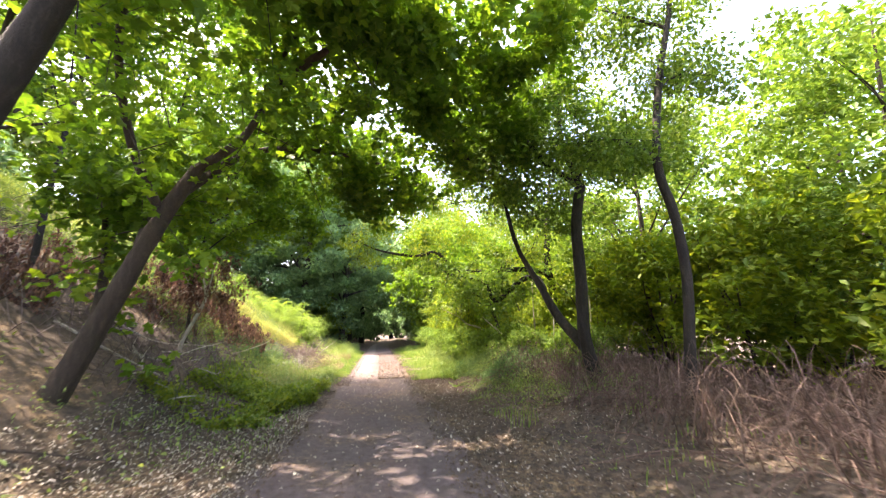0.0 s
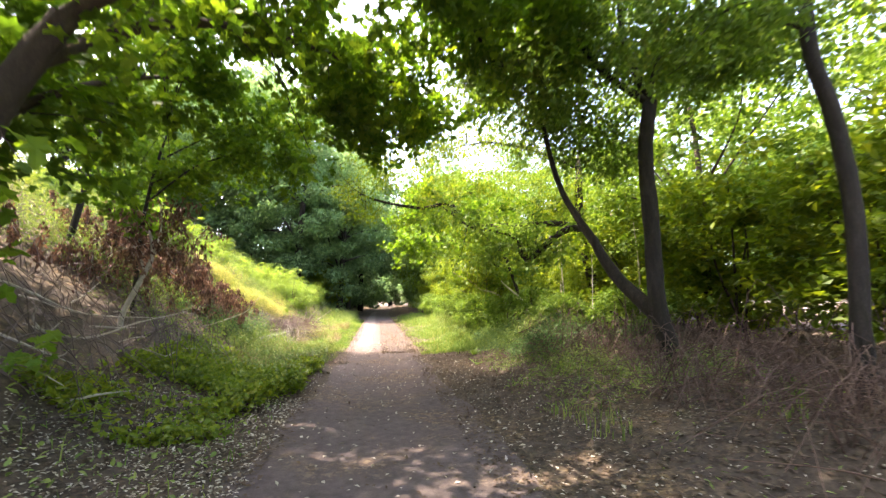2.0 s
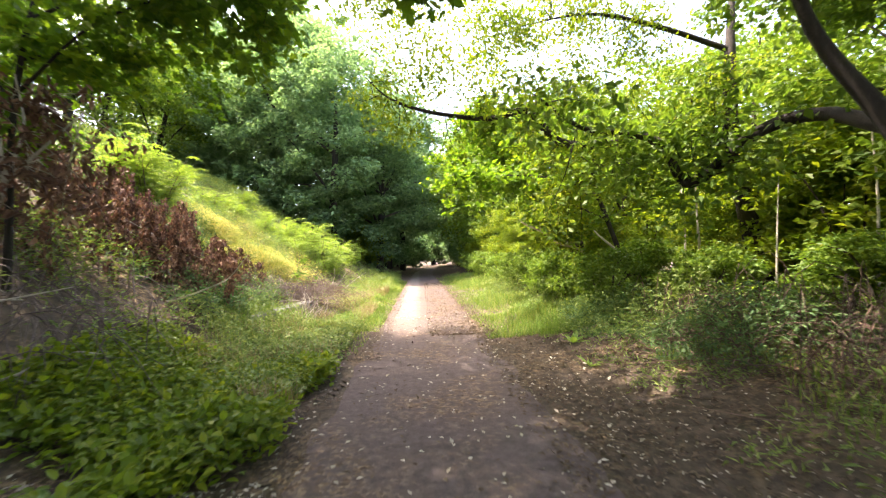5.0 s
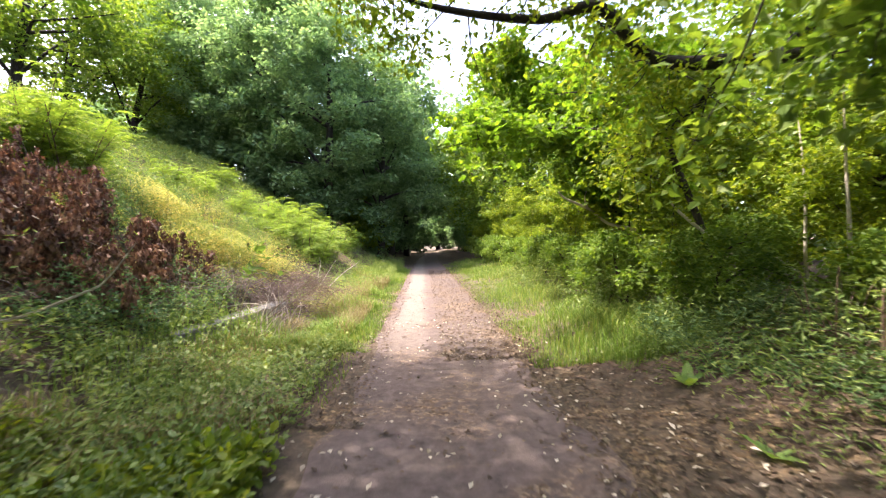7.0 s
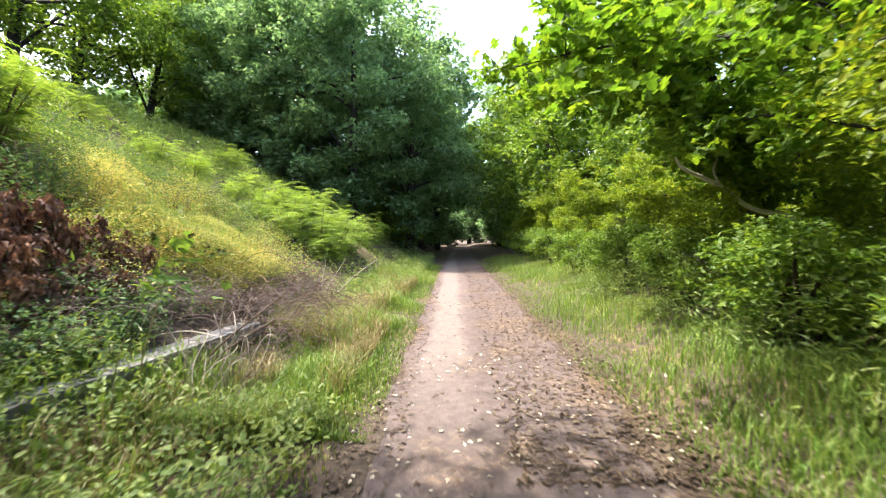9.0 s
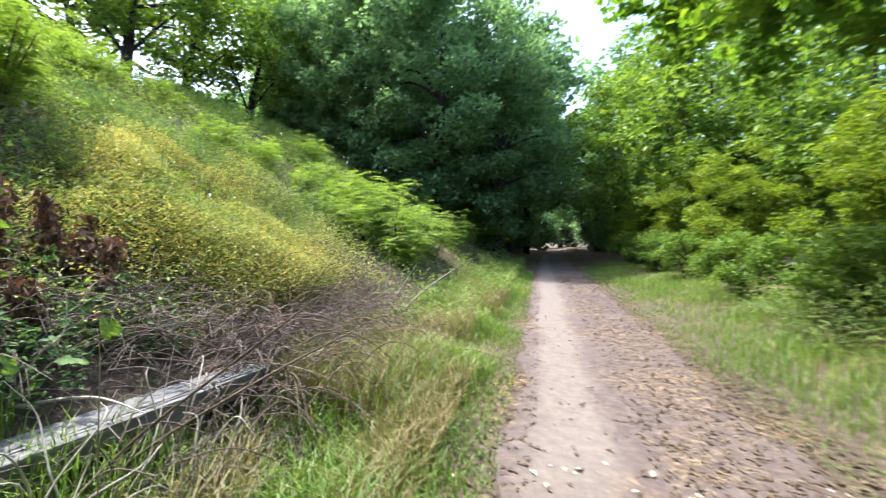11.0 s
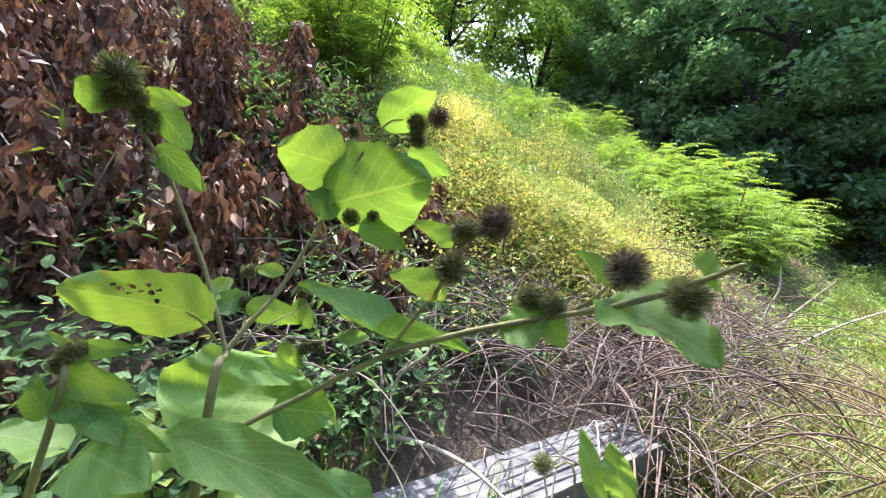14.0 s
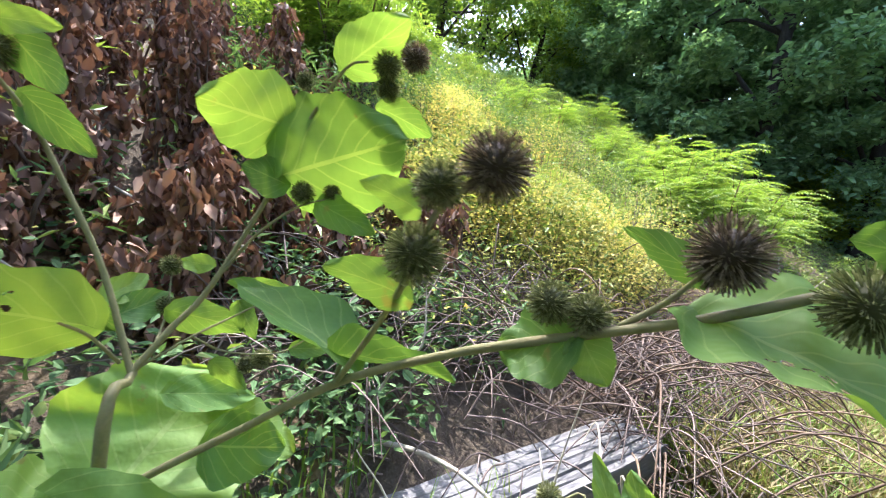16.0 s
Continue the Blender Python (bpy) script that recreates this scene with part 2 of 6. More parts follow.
def tube(pts, radii, sides=8, per=4, knob=0.0):
    """A tapered limb along the points; radii at its ends or at each point. Quads."""
    line = smooth_line(pts, per)
    r = np.interp(np.linspace(0, 1, len(line)), np.linspace(0, 1, len(radii)), radii)
    tan = np.gradient(line, axis=0)
    tan /= np.linalg.norm(tan, axis=1, keepdims=True) + 1e-9
    ref = np.array([0.31, 0.95, 0.05]) if abs(tan[0][2]) > 0.7 else np.array([0.05, 0.1, 0.99])
    a = np.cross(tan, ref)
    a /= np.linalg.norm(a, axis=1, keepdims=True) + 1e-9
    b = np.cross(tan, a)
    ang = np.linspace(0, 2 * np.pi, sides, endpoint=False)
    rr = r[:, None] * (1 + knob * rng.standard_normal((len(line), sides)))
    v = line[:, None] + rr[..., None] * (np.cos(ang)[None, :, None] * a[:, None] + np.sin(ang)[None, :, None] * b[:, None])
    i, j = np.meshgrid(np.arange(len(line) - 1), np.arange(sides), indexing="ij")
    k = (j + 1) % sides
    f = np.stack([i * sides + j, i * sides + k, (i + 1) * sides + k, (i + 1) * sides + j], -1).reshape(-1, 4)
    return v.reshape(-1, 3), f


DIAMOND = (np.array([(0, 0, 0), (0.30, 0.42, 0.09), (0, 1, -0.06), (-0.30, 0.42, 0.09)]), np.array([(0, 1, 2), (0, 2, 3)]))
OVATE = (np.array([(0, 0, 0), (0.24, 0.2, 0.07), (0.33, 0.48, 0.09), (0.19, 0.8, 0.03), (0, 1, -0.10), (-0.19, 0.8, 0.03), (-0.33, 0.48, 0.09), (-0.24, 0.2, 0.07), (0, 0.5, 0)]),
         np.array([(8, k, (k + 1) % 8) for k in range(8)]))
MAPLE = (np.array([(0, 0, 0), (0.30, -0.05, 0.03), (0.26, 0.18, 0.06), (0.55, 0.42, -0.02), (0.24, 0.52, 0.05), (0.26, 0.78, 0.0), (0, 1.05, -0.08),
                   (-0.26, 0.78, 0.0), (-0.24, 0.52, 0.05), (-0.55, 0.42, -0.02), (-0.26, 0.18, 0.06), (-0.30, -0.05, 0.03), (0, 0.35, 0)]),
         np.array([(12, k, (k + 1) % 12) for k in range(12)]))
CURL = (np.array([(0, 0, 0), (0.16, 0.2, 0.14), (0.20, 0.55, 0.20), (0.07, 0.95, 0.02), (0, 0.5, 0.0), (-0.07, 0.95, 0.05), (-0.20, 0.55, 0.16), (-0.15, 0.2, 0.12)]),
        np.array([(0, 1, 4), (1, 2, 4), (2, 3, 4), (4, 3, 5), (4, 5, 6), (4, 6, 7), (0, 4, 7)]))
LANCE = (np.array([(0, 0, 0), (0.13, 0.35, 0.04), (0, 1, -0.15), (-0.13, 0.35, 0.04)]), np.array([(0, 1, 2), (0, 2, 3)]))


def unit(v):
    return v / (np.linalg.norm(v, axis=-1, keepdims=True) + 1e-9)


def leaves(pos, size, shape=DIAMOND, ways=None, droop=0.25, up=1.0, jitter=0.6):
    """A leaf of the shape at each place: growing along ways (or any way), drooping, facing upwards more or less."""
    n = len(pos)
    size = np.broadcast_to(size, (n,)) * rng.uniform(0.65, 1.3, n)
    d = rng.standard_normal((n, 3)) * (1, 1, 0.45) if ways is None else ways + jitter * rng.standard_normal((n, 3))
    d[:, 2] -= droop
    d = unit(d)
    nrm = rng.standard_normal((n, 3)) * jitter + (0, 0, up)
    side = unit(np.cross(d, nrm))
    nrm = np.cross(side, d)
    tv, tf = shape
    v = pos[:, None] + size[:, None, None] * (tv[None, :, :1] * side[:, None] + tv[None, :, 1:2] * d[:, None] + tv[None, :, 2:] * nrm[:, None])
    f = tf[None] + (np.arange(n) * len(tv))[:, None, None]
    return v.reshape(-1, 3), f.reshape(-1, 3)


def clumps(centres, radius, total, flat=0.6):
    """Places of leaves gathered about the centres."""
    c = np.asarray(centres, float)
    pick = rng.integers(0, len(c), total)
    r = np.broadcast_to(radius, (len(c),))[pick]
    off = unit(rng.standard_normal((total, 3))) * (rng.uniform(0, 1, total) ** 0.45)[:, None] * r[:, None]
    off[:, 2] *= flat
    return c[pick] + off


def blob_centres(centre, radii, n, inner=0.45):
    """Clump centres inside an ellipsoid, most near its skin, with an uneven outline."""
    d = unit(rng.standard_normal((n, 3)))
    r = rng.uniform(inner ** 2, 1, n) ** 0.5 * rng.uniform(0.8, 1.12, n)
    return np.asarray(centre) + d * r[:, None] * np.asarray(radii)


# ---- the lie of the land ----
def height(x, y):
    """Ground height: a level path, a bank to the one side, a low rise to the other."""
    x, y = np.asarray(x, float), np.asarray(y, float)
    t = np.clip(-2.3 - x, 0, None)
    bank = 0.62 * (np.sqrt(t * t + 0.25) - 0.5)
    top = 7.3
    bank = np.where(bank > top - 1, top - np.exp(-np.clip(bank - top + 1, 0, None)), bank)
    s = np.clip((x - 1.9) / 2.6, 0, 1)
    rise = 0.45 * s * s * (3 - 2 * s)
    lump = 0.06 * np.sin(1.7 * x + 0.6 * y) * np.sin(1.3 * y - 0.4 * x) + 0.04 * np.sin(3.1 * x + 1.0) * np.sin(2.7 * y)
    off = np.clip((np.abs(x - 0.25) - 1.1) / 1.5, 0, 1)
    fade = np.clip((140 - np.hypot(x, y - 20)) / 60, 0, 1)
    return (bank + rise) * fade + lump * off - 0.03 * (1 - off) * np.cos(np.clip((x - 0.25) / 1.1, -1, 1) * np.pi / 2)


def on_ground(x, y, lift=0.0):
    return np.stack([x, y, height(x, y) + lift], -1)


def steps(*spans):
    return np.unique(np.concatenate([np.arange(a, b, s) for a, b, s in spans]).round(3))


gx = steps((-1500, -100, 100), (-100, -20, 8), (-20, -9, 0.8), (-9, 6, 0.2), (6, 20, 1.0), (20, 100, 8), (100, 1501, 100))
gy = steps((-1500, -100, 100), (-100, -10, 8), (-10, 32, 0.3), (32, 100, 4), (100, 1501, 100))


def sheet(name, xs, ys, lift, mat):
    X, Y = np.meshgrid(xs, ys, indexing="ij")
    v = np.stack([X, Y, height(X, Y) + lift], -1).reshape(-1, 3)
    n = len(ys)
    i, j = np.meshgrid(np.arange(len(xs) - 1), np.arange(n - 1), indexing="ij")
    f = np.stack([i * n + j, (i + 1) * n + j, (i + 1) * n + j + 1, i * n + j + 1], -1).reshape(-1, 4)
    return np_mesh(name, v, f, mat, True)


ground = tagged(new("ground", sheet("ground", gx, gy, 0.0, GROUND_MAT)), "dark woodland soil with a grassy bank beside the path", "ground", kind="structure")


def path_mesh():
    us = np.linspace(-1, 1, 25)
    ys = np.concatenate([np.arange(-8, 30, 0.2), np.arange(30, 90, 1.5)])
    mid = 0.25 + 0.0012 * np.clip(ys - 40, 0, None) ** 2
    half = 1.2 + 0.25 * np.clip((13 - ys) / 5, 0, 1) + 0.10 * np.sin(0.9 * ys) * np.sin(2.3 * ys + 1)
    X = mid[None] + us[:, None] * (half[None] + 0.35 * np.clip((8 - ys[None]) / 4, 0, 1) * (us[:, None] < 0)) + 0.04 * np.sin(5 * ys + 3 * us[:, None])
    Y = np.broadcast_to(ys, X.shape)
    lift = 0.012 - 0.05 * np.clip((np.abs(us) - 0.86) / 0.14, 0, 1)
    grit = 0.006 * np.sin(7 * X + 3 * Y) * np.sin(5 * Y - 2 * X)
    v = np.stack([X, Y, height(X, Y) + lift[:, None] + grit], -1).reshape(-1, 3)
    n = len(ys)
    i, j = np.meshgrid(np.arange(len(us) - 1), np.arange(n - 1), indexing="ij")
    f = np.stack([i * n + j, (i + 1) * n + j, (i + 1) * n + j + 1, i * n + j + 1], -1).reshape(-1, 4)
    return np_mesh("footpath", v, f, PATH_MAT, True)


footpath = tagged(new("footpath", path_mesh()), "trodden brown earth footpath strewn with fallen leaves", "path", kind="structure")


# ---- trees ----
def thing(name, label, category, group="", at=(0, 0, 0)):
    e = new(name)
    e.location = at
    e.empty_display_size = 0.2
    return tagged(e, label, category, group)


def woodland_tree(name, label, tall, spread, low, trunk_r, bark, leaf, leaf_size, count, n_clumps, clump_r, group, limbs=7, lean=(0, 0)):
    """A whole tree at the origin: trunk, limbs that reach into the crown, a crown of leaf clumps."""
    tree = thing(name, label, "tree", group)
    line = np.array([(lean[0] * s * s * tall + 0.12 * math.sin(5 * s + tall), lean[1] * s * s * tall + 0.1 * math.cos(4 * s), s * tall * 0.85 - 0.3 * (s == 0)) for s in np.linspace(0, 1, 6)])
    part("trunk", np_mesh("trunk", *tube(line, [trunk_r * 1.35, trunk_r, trunk_r * 0.8, trunk_r * 0.55, trunk_r * 0.15], 9, 3, 0.05), bark, True), tree)
    mid = (line[4][0], line[4][1], (tall + low) / 2)
    centres = blob_centres(mid, (spread, spread, (tall - low) / 2), n_clumps)
    order = np.argsort(-np.hypot(centres[:, 0] - mid[0], centres[:, 1] - mid[1]))
    for c in centres[order[: limbs * 4: 4]]:
        s = np.clip(0.25 + 0.5 * rng.random(), 0, 0.8)
        root = np.array([np.interp(s, np.linspace(0, 1, 6), line[:, k]) for k in range(3)])
        root[2] = min(root[2], max(c[2] - 0.5, low * 0.6))
        root[:2] = [np.interp(root[2] / (tall * 0.85), np.linspace(0, 1, 6), line[:, k]) for k in range(2)]
        bend = (root + c) / 2 + rng.standard_normal(3) * spread * 0.07 + (0, 0, spread * 0.08)
        part("limb", np_mesh("limb", *tube([root, bend, c], [trunk_r * 0.42, trunk_r * 0.22, trunk_r * 0.06], 6, 4), bark, True), tree)
    p = clumps(centres, clump_r * rng.uniform(0.7, 1.3, n_clumps), count, 0.55)
    part("crown", np_mesh("crown", *leaves(p, leaf_size, DIAMOND), leaf), tree)
    return tree


def spot(x, y, turn=0.0, size=1.0, sink=0.0):
    return Matrix.Translation((x, y, float(height(x, y)) - sink)) @ Matrix.Rotation(turn, 4, "Z") @ Matrix.Scale(size, 4)


# dark tall trees beyond the clearing
oak_a = woodland_tree("tree", "tall dark green broadleaf tree beside the path", 17, 5.0, 0.8, 0.30, BARK_DARK, LEAF_DARK, 0.30, 22000, 110, 1.25, "tall dark trees", 8)
oak_b = woodland_tree("tree", "tall dark green broadleaf tree behind others", 20, 5.6, 2.0, 0.34, BARK_DARK, LEAF_DARK, 0.50, 8500, 110, 1.35, "tall dark trees", 6)
oak_a.matrix_basis = spot(-6.5, 37.5, 0.4, 1.0)
oak_b.matrix_basis = spot(-9, 47, 2.7, 1.1)
for x, y, a, s in [(-12, 40, 2.0, 1.1), (-3.2, 40.5, 1.1, 0.9), (-18, 43, 0.3, 1.0)]:
    copy_thing(oak_a, spot(x, y, a, s))
for x, y, a, s in [(-4.2, 46, 1.1, 0.95), (-3.6, 53, 4.1, 0.95), (-15, 52, 5.0, 1.1), (-24, 50, 3.3, 1.0), (7.5, 56, 1.9, 0.95), (6.0, 66, 3.9, 0.9), (-2.5, 64, 0.2, 0.9), (7.5, 80, 2.2, 1.0), (-6, 78, 1.2, 1.2), (12, 74, 2.8, 1.2), (-30, 62, 5.5, 1.3), (22, 62, 0.8, 1.2), (3.5, 106, 1.4, 1.3), (-6.5, 58, 0.4, 0.9), (-6.2, 66, 3.1, 0.9), (-6.5, 73, 5.0, 1.0)]:
    copy_thing(oak_b, spot(x, y, a, s))

# open-grown trees along the top of the bank
crest_tree = woodland_tree("tree", "spreading tree with dark bare lower limbs on top of the bank", 11, 4.2, 2.2, 0.22, BARK_DARK, LEAF_MID, 0.27, 7000, 90, 1.0, "trees on the bank", 9, (0.12, 0.03))
crest_tree.matrix_basis = spot(-19, 29, 0.0)
for x, y, a, s in [(-21, 34, 1.5, 1.1), (-22.5, 23.5, 2.5, 0.95), (-20, 38, 0.8, 1.0), (-15.5, 12.5, 4.0, 0.95), (-15, 7, 5.2, 1.0), (-12, 2, 3.0, 0.9), (-24, 25, 0.5, 1.1), (-22, 14, 2.2, 1.2), (-16, -5, 1.0, 1.1), (-26, 32, 3.4, 1.2)]:
    copy_thing(crest_tree, spot(x, y, a, s))

# wood on the low side of the path
side_tree = woodland_tree("tree", "slender green woodland tree on the low side", 10, 3.2, 1.0, 0.11, BARK_GREY, LEAF_MID, 0.16, 14000, 110, 0.8, "trees of the side wood", 8, (-0.06, 0.02))
far_tree = woodland_tree("tree", "slender green woodland tree deeper in the wood", 10, 3.3, 1.0, 0.11, BARK_GREY, LEAF_MID, 0.26, 6000, 90, 0.85, "trees of the side wood", 6, (-0.04, 0.03))
side_tree.matrix_basis = spot(9.5, 12.5, 0.0)
for x, y, a, s in [(11, 6.5, 1.3, 0.95), (10, 18, 2.1, 0.95), (8.6, 23, 3.4, 1.0)]:
    copy_thing(side_tree, spot(x, y, a, s))
far_tree.matrix_basis = spot(8.5, 29, 4.4, 1.0)
for x, y, a, s in [(15, 10, 0.4, 1.2), (16, 17, 5.1, 1.2), (9, 35, 1.0, 1.1), (6.6, 42, 2.6, 1.5), (7.5, 37, 0.3, 1.3), (14, 26, 3.0, 1.2), (6.8, 49, 0.2, 1.6), (10, 0, 2.9, 0.9), (17, 2, 4.6, 1.1), (8, -6, 1.9, 1.0), (-6, -8, 0.9, 1.0), (1, -13, 3.7, 1.2), (-13, -12, 2.4, 1.2), (16, -11, 0.1, 1.2)]:
    copy_thing(far_tree, spot(x, y, a, s))


# ---- bushes ----
def bush(name, label, radii, leaf, leaf_size, count, n_clumps, clump_r, group, shape=DIAMOND, stems=7, bark=BARK_GREY, ground_low=0.15):
    b = thing(name, label, "bush", group)
    mid = np.array((0, 0, radii[2] * 0.95 + ground_low))
    centres = blob_centres(mid, radii, n_clumps)
    centres = centres[centres[:, 2] > 0.1]
    for c in centres[rng.permutation(len(centres))[:stems]]:
        root = np.array((rng.uniform(-0.3, 0.3), rng.uniform(-0.3, 0.3), -0.2))
        bend = root * 0.4 + c * 0.6 + rng.standard_normal(3) * 0.15 + (0, 0, 0.3)
        part("stem", np_mesh("stem", *tube([root, bend, c], [0.035, 0.022, 0.008], 5, 4), bark, True), b)
    p = clumps(centres, clump_r * rng.uniform(0.7, 1.3, len(centres)), count, 0.6)
    p = p[p[:, 2] > 0.02]
    part("foliage", np_mesh("foliage", *leaves(p, leaf_size, shape), leaf), b)
    return b


big_bush = bush("bush", "tall bright yellow-green bush overhanging the path edge", (2.1, 2.4, 2.9), LEAF_BRIGHT, 0.13, 16000, 105, 0.5, "bushes along the low side")
big_bush.matrix_basis = spot(5.3, 18.9, 0.0, 0.72)
for x, y, a, s in [(5.6, 24.0, 1.2, 0.9), (5.2, 29, 2.4, 1.0), (5.6, 34, 0.4, 1.1), (5.4, 40, 3.3, 1.05), (6.0, 46, 4.2, 1.1), (7.4, 15.5, 5.0, 0.9)]:
    copy_thing(big_bush, spot(x, y, a, s))
low_bush = bush("bush", "low pale green bramble bush at the path edge", (1.0, 1.2, 0.75), LEAF_MID, 0.09, 5000, 60, 0.3, "brambles", stems=5)
low_bush.matrix_basis = spot(3.9, 17.2)
for x, y, a, s in [(4.2, 15.2, 1, 0.9), (4.0, 19.6, 2, 0.9), (4.1, 22.3, 3, 1.0), (4.0, 25.5, 4, 1.0), (4.1, 29, 5, 1.0), (4.2, 33, 0.5, 1.1), (4.3, 38, 1.5, 1.1), (5.4, 13.6, 2.5, 0.9), (5.6, 16.5, 3.5, 1.1), (6.4, 11.6, 4.5, 1.0)]:
    copy_thing(low_bush, spot(x, y, a, s))


def more_bush(template, spots):
    for x, y, a, s in spots:
        copy_thing(template, spot(x, y, a, s))


thicket = bush("bush", "dense shady green thicket beyond the path edge", (1.9, 1.9, 2.3), LEAF_BRIGHT, 0.19, 5600, 80, 0.55, "thicket of the side wood", stems=9)
thicket.matrix_basis = spot(8.6, 7.6)
more_bush(thicket, [(9.0, 11.2, 1.2, 1.1), (8.2, 3.6, 2.2, 0.9), (11.5, 9, 3.1, 1.3), (7.6, 13.2, 4.0, 0.9), (11, 14.5, 0.7, 1.3), (9.4, 17.5, 5.0, 1.2), (13, 5, 2.9, 1.4), (9, -0.5, 1.9, 1.0), (13.5, 19, 0.1, 1.5), (8.8, 22, 3.9, 1.3),
                    (12.5, 0.5, 3.3, 1.4), (9.5, 27, 1.1, 1.4), (10, 33, 5.5, 1.4), (9.5, 39, 2.0, 1.5), (8.5, 52, 0.9, 1.4), (9, 60, 4.4, 1.4), (-8, 58, 3.0, 1.3), (-4.2, 49, 2.2, 0.9), (-4.4, 40.5, 0.6, 0.9)])

dark_bush = bush("bush", "dark green undergrowth below the tall trees", (2.2, 2.2, 1.9), LEAF_DARK, 0.36, 2700, 70, 0.7, "undergrowth below the tall trees", stems=6)
dark_bush.matrix_basis = spot(-7.5, 38)
more_bush(dark_bush, [(-10.5, 38.5, 1, 1.1), (-13.5, 39.5, 2, 1.2), (-17, 41, 3, 1.2), (-21, 42, 4, 1.3), (-4.6, 42, 5, 0.9), (-5, 46, 0.3, 1.0), (-8, 44, 1.3, 1.2), (-3.6, 56, 2.3, 1.0), (-4, 62, 3.3, 1.1), (-3.5, 70, 4.3, 1.2), (6.3, 53, 5.3, 1.0),
                      (6.6, 60, 0.8, 1.0), (6.5, 67, 1.8, 1.1), (8, 73, 2.8, 1.2), (-1, 82, 3.8, 1.6), (8, 84, 5.8, 1.6), (-7, 84, 0.5, 1.8), (14, 82, 1.5, 2.0), (-14, 80, 2.5, 2.2), 
                      (-22, 35, 0.2, 1.0), (-19, 19, 2.2, 1.2), (-17, 13, 3.2, 1.2), (-17, 6, 4.2, 1.3), (-15, -1, 5.2, 1.3), (-26, 44, 0.7, 1.8), (16, 40, 1.7, 2.2), (17, 52, 2.7, 2.2), (20, 30, 3.7, 2.4), (20, 15, 4.7, 2.4), (20, 3, 5.7, 2.4), (14, -6, 0.9, 2.2), (-10, 104, 1.1, 3.2), (-2, 102, 2.1, 3.0), (5, 100, 3.1, 3.0), (12, 98, 4.1, 3.2), (20, 92, 5.1, 3.4), (9.5, 78, 0.1, 1.8), (11, 64, 2.6, 2.0)])

# trees on the bank, partly out of view, placed to shade the path
bank_tree = woodland_tree("tree", "young leafy tree shading the path from the bank", 8.5, 3.0, 2.6, 0.10, BARK_GREY, LEAF_MAPLE, 0.16, 6000, 70, 0.75, "young trees on the bank", 7)
bank_tree.matrix_basis = spot(-8.4, 9.4)
for x, y, a, s in [(-7.8, -1.0, 3.1, 0.95), (-6.0, -5.0, 5.0, 1.0)]:
    copy_thing(bank_tree, spot(x, y, a, s))


# added tree: its high crown, mostly out of view, throws the path's shade
tall_tree = woodland_tree("tree", "tall leafy tree added on the bank to shade the path", 13, 4.0, 5.0, 0.055, BARK_DARK, LEAF_MAPLE, 0.19, 13000, 95, 1.0, "young trees on the bank", 7)
tall_tree.matrix_basis = spot(-7.0, 12.8, 0.0) @ Euler((-0.10, 0.05, 0)).to_matrix().to_4x4() @ Matrix.Rotation(0.6, 4, "Z")
copy_thing(tall_tree, spot(-6.8, 9.4, 2.7))


# ---- the trees that the path passes ----
def limb(parent, pts, radii, bark, sides=8, name="limb", knob=0.04, label=""):
    return part(name, np_mesh(name, *tube(pts, radii, sides, 5, knob), bark, True), parent, label)


def sprays(line, n, reach, drop=0.1):
    """Ends of small twigs that leave a limb."""
    line = smooth_line(line, 4)
    k = rng.integers(len(line) // 4, len(line), n)
    return line[k], line[k] + rng.standard_normal((n, 3)) * reach - (0, 0, drop)


def twigs(parent, lines, n, reach, bark, r=0.012, drop=0.1):
    """Thin twigs off the limbs, one part, and the places of their ends."""
    chunks, ends = [], []
    for line in lines:
        a, b = sprays(line, n, reach, drop)
        for p, q in zip(a, b):
            mid = (p + q) / 2 + rng.standard_normal(3) * 0.12 * reach
            chunks.append(tube([p, mid, q], [r, r * 0.6, r * 0.25], 4, 3))
            ends += [q, mid]
    tagged(part("twig_work", np_mesh("twig_work", *merge(chunks), bark, True), parent), kind="stuff")
    return np.array(ends)


def crown(parent, centres, radius, count, size, shape, mat, flat=0.7, droop=0.3, name="foliage"):
    p = clumps(centres, radius, count, flat)
    part(name, np_mesh(name, *leaves(p, size, shape, droop=droop), mat), parent)


# leaning maple at the foot of the bank
maple = thing("maple_tree", "leaning maple with brown bark and broad green leaves", "tree")
trunk_line = [(-4.15, 6.2, 0.2), (-3.94, 6.2, 0.75), (-3.64, 6.2, 1.48), (-3.3, 6.2, 2.41), (-2.98, 6.2, 3.26), (-2.62, 6.2, 4.0)]
limb(maple, trunk_line, [0.24, 0.16, 0.13, 0.12, 0.10], BARK_GREY, 12, "trunk")
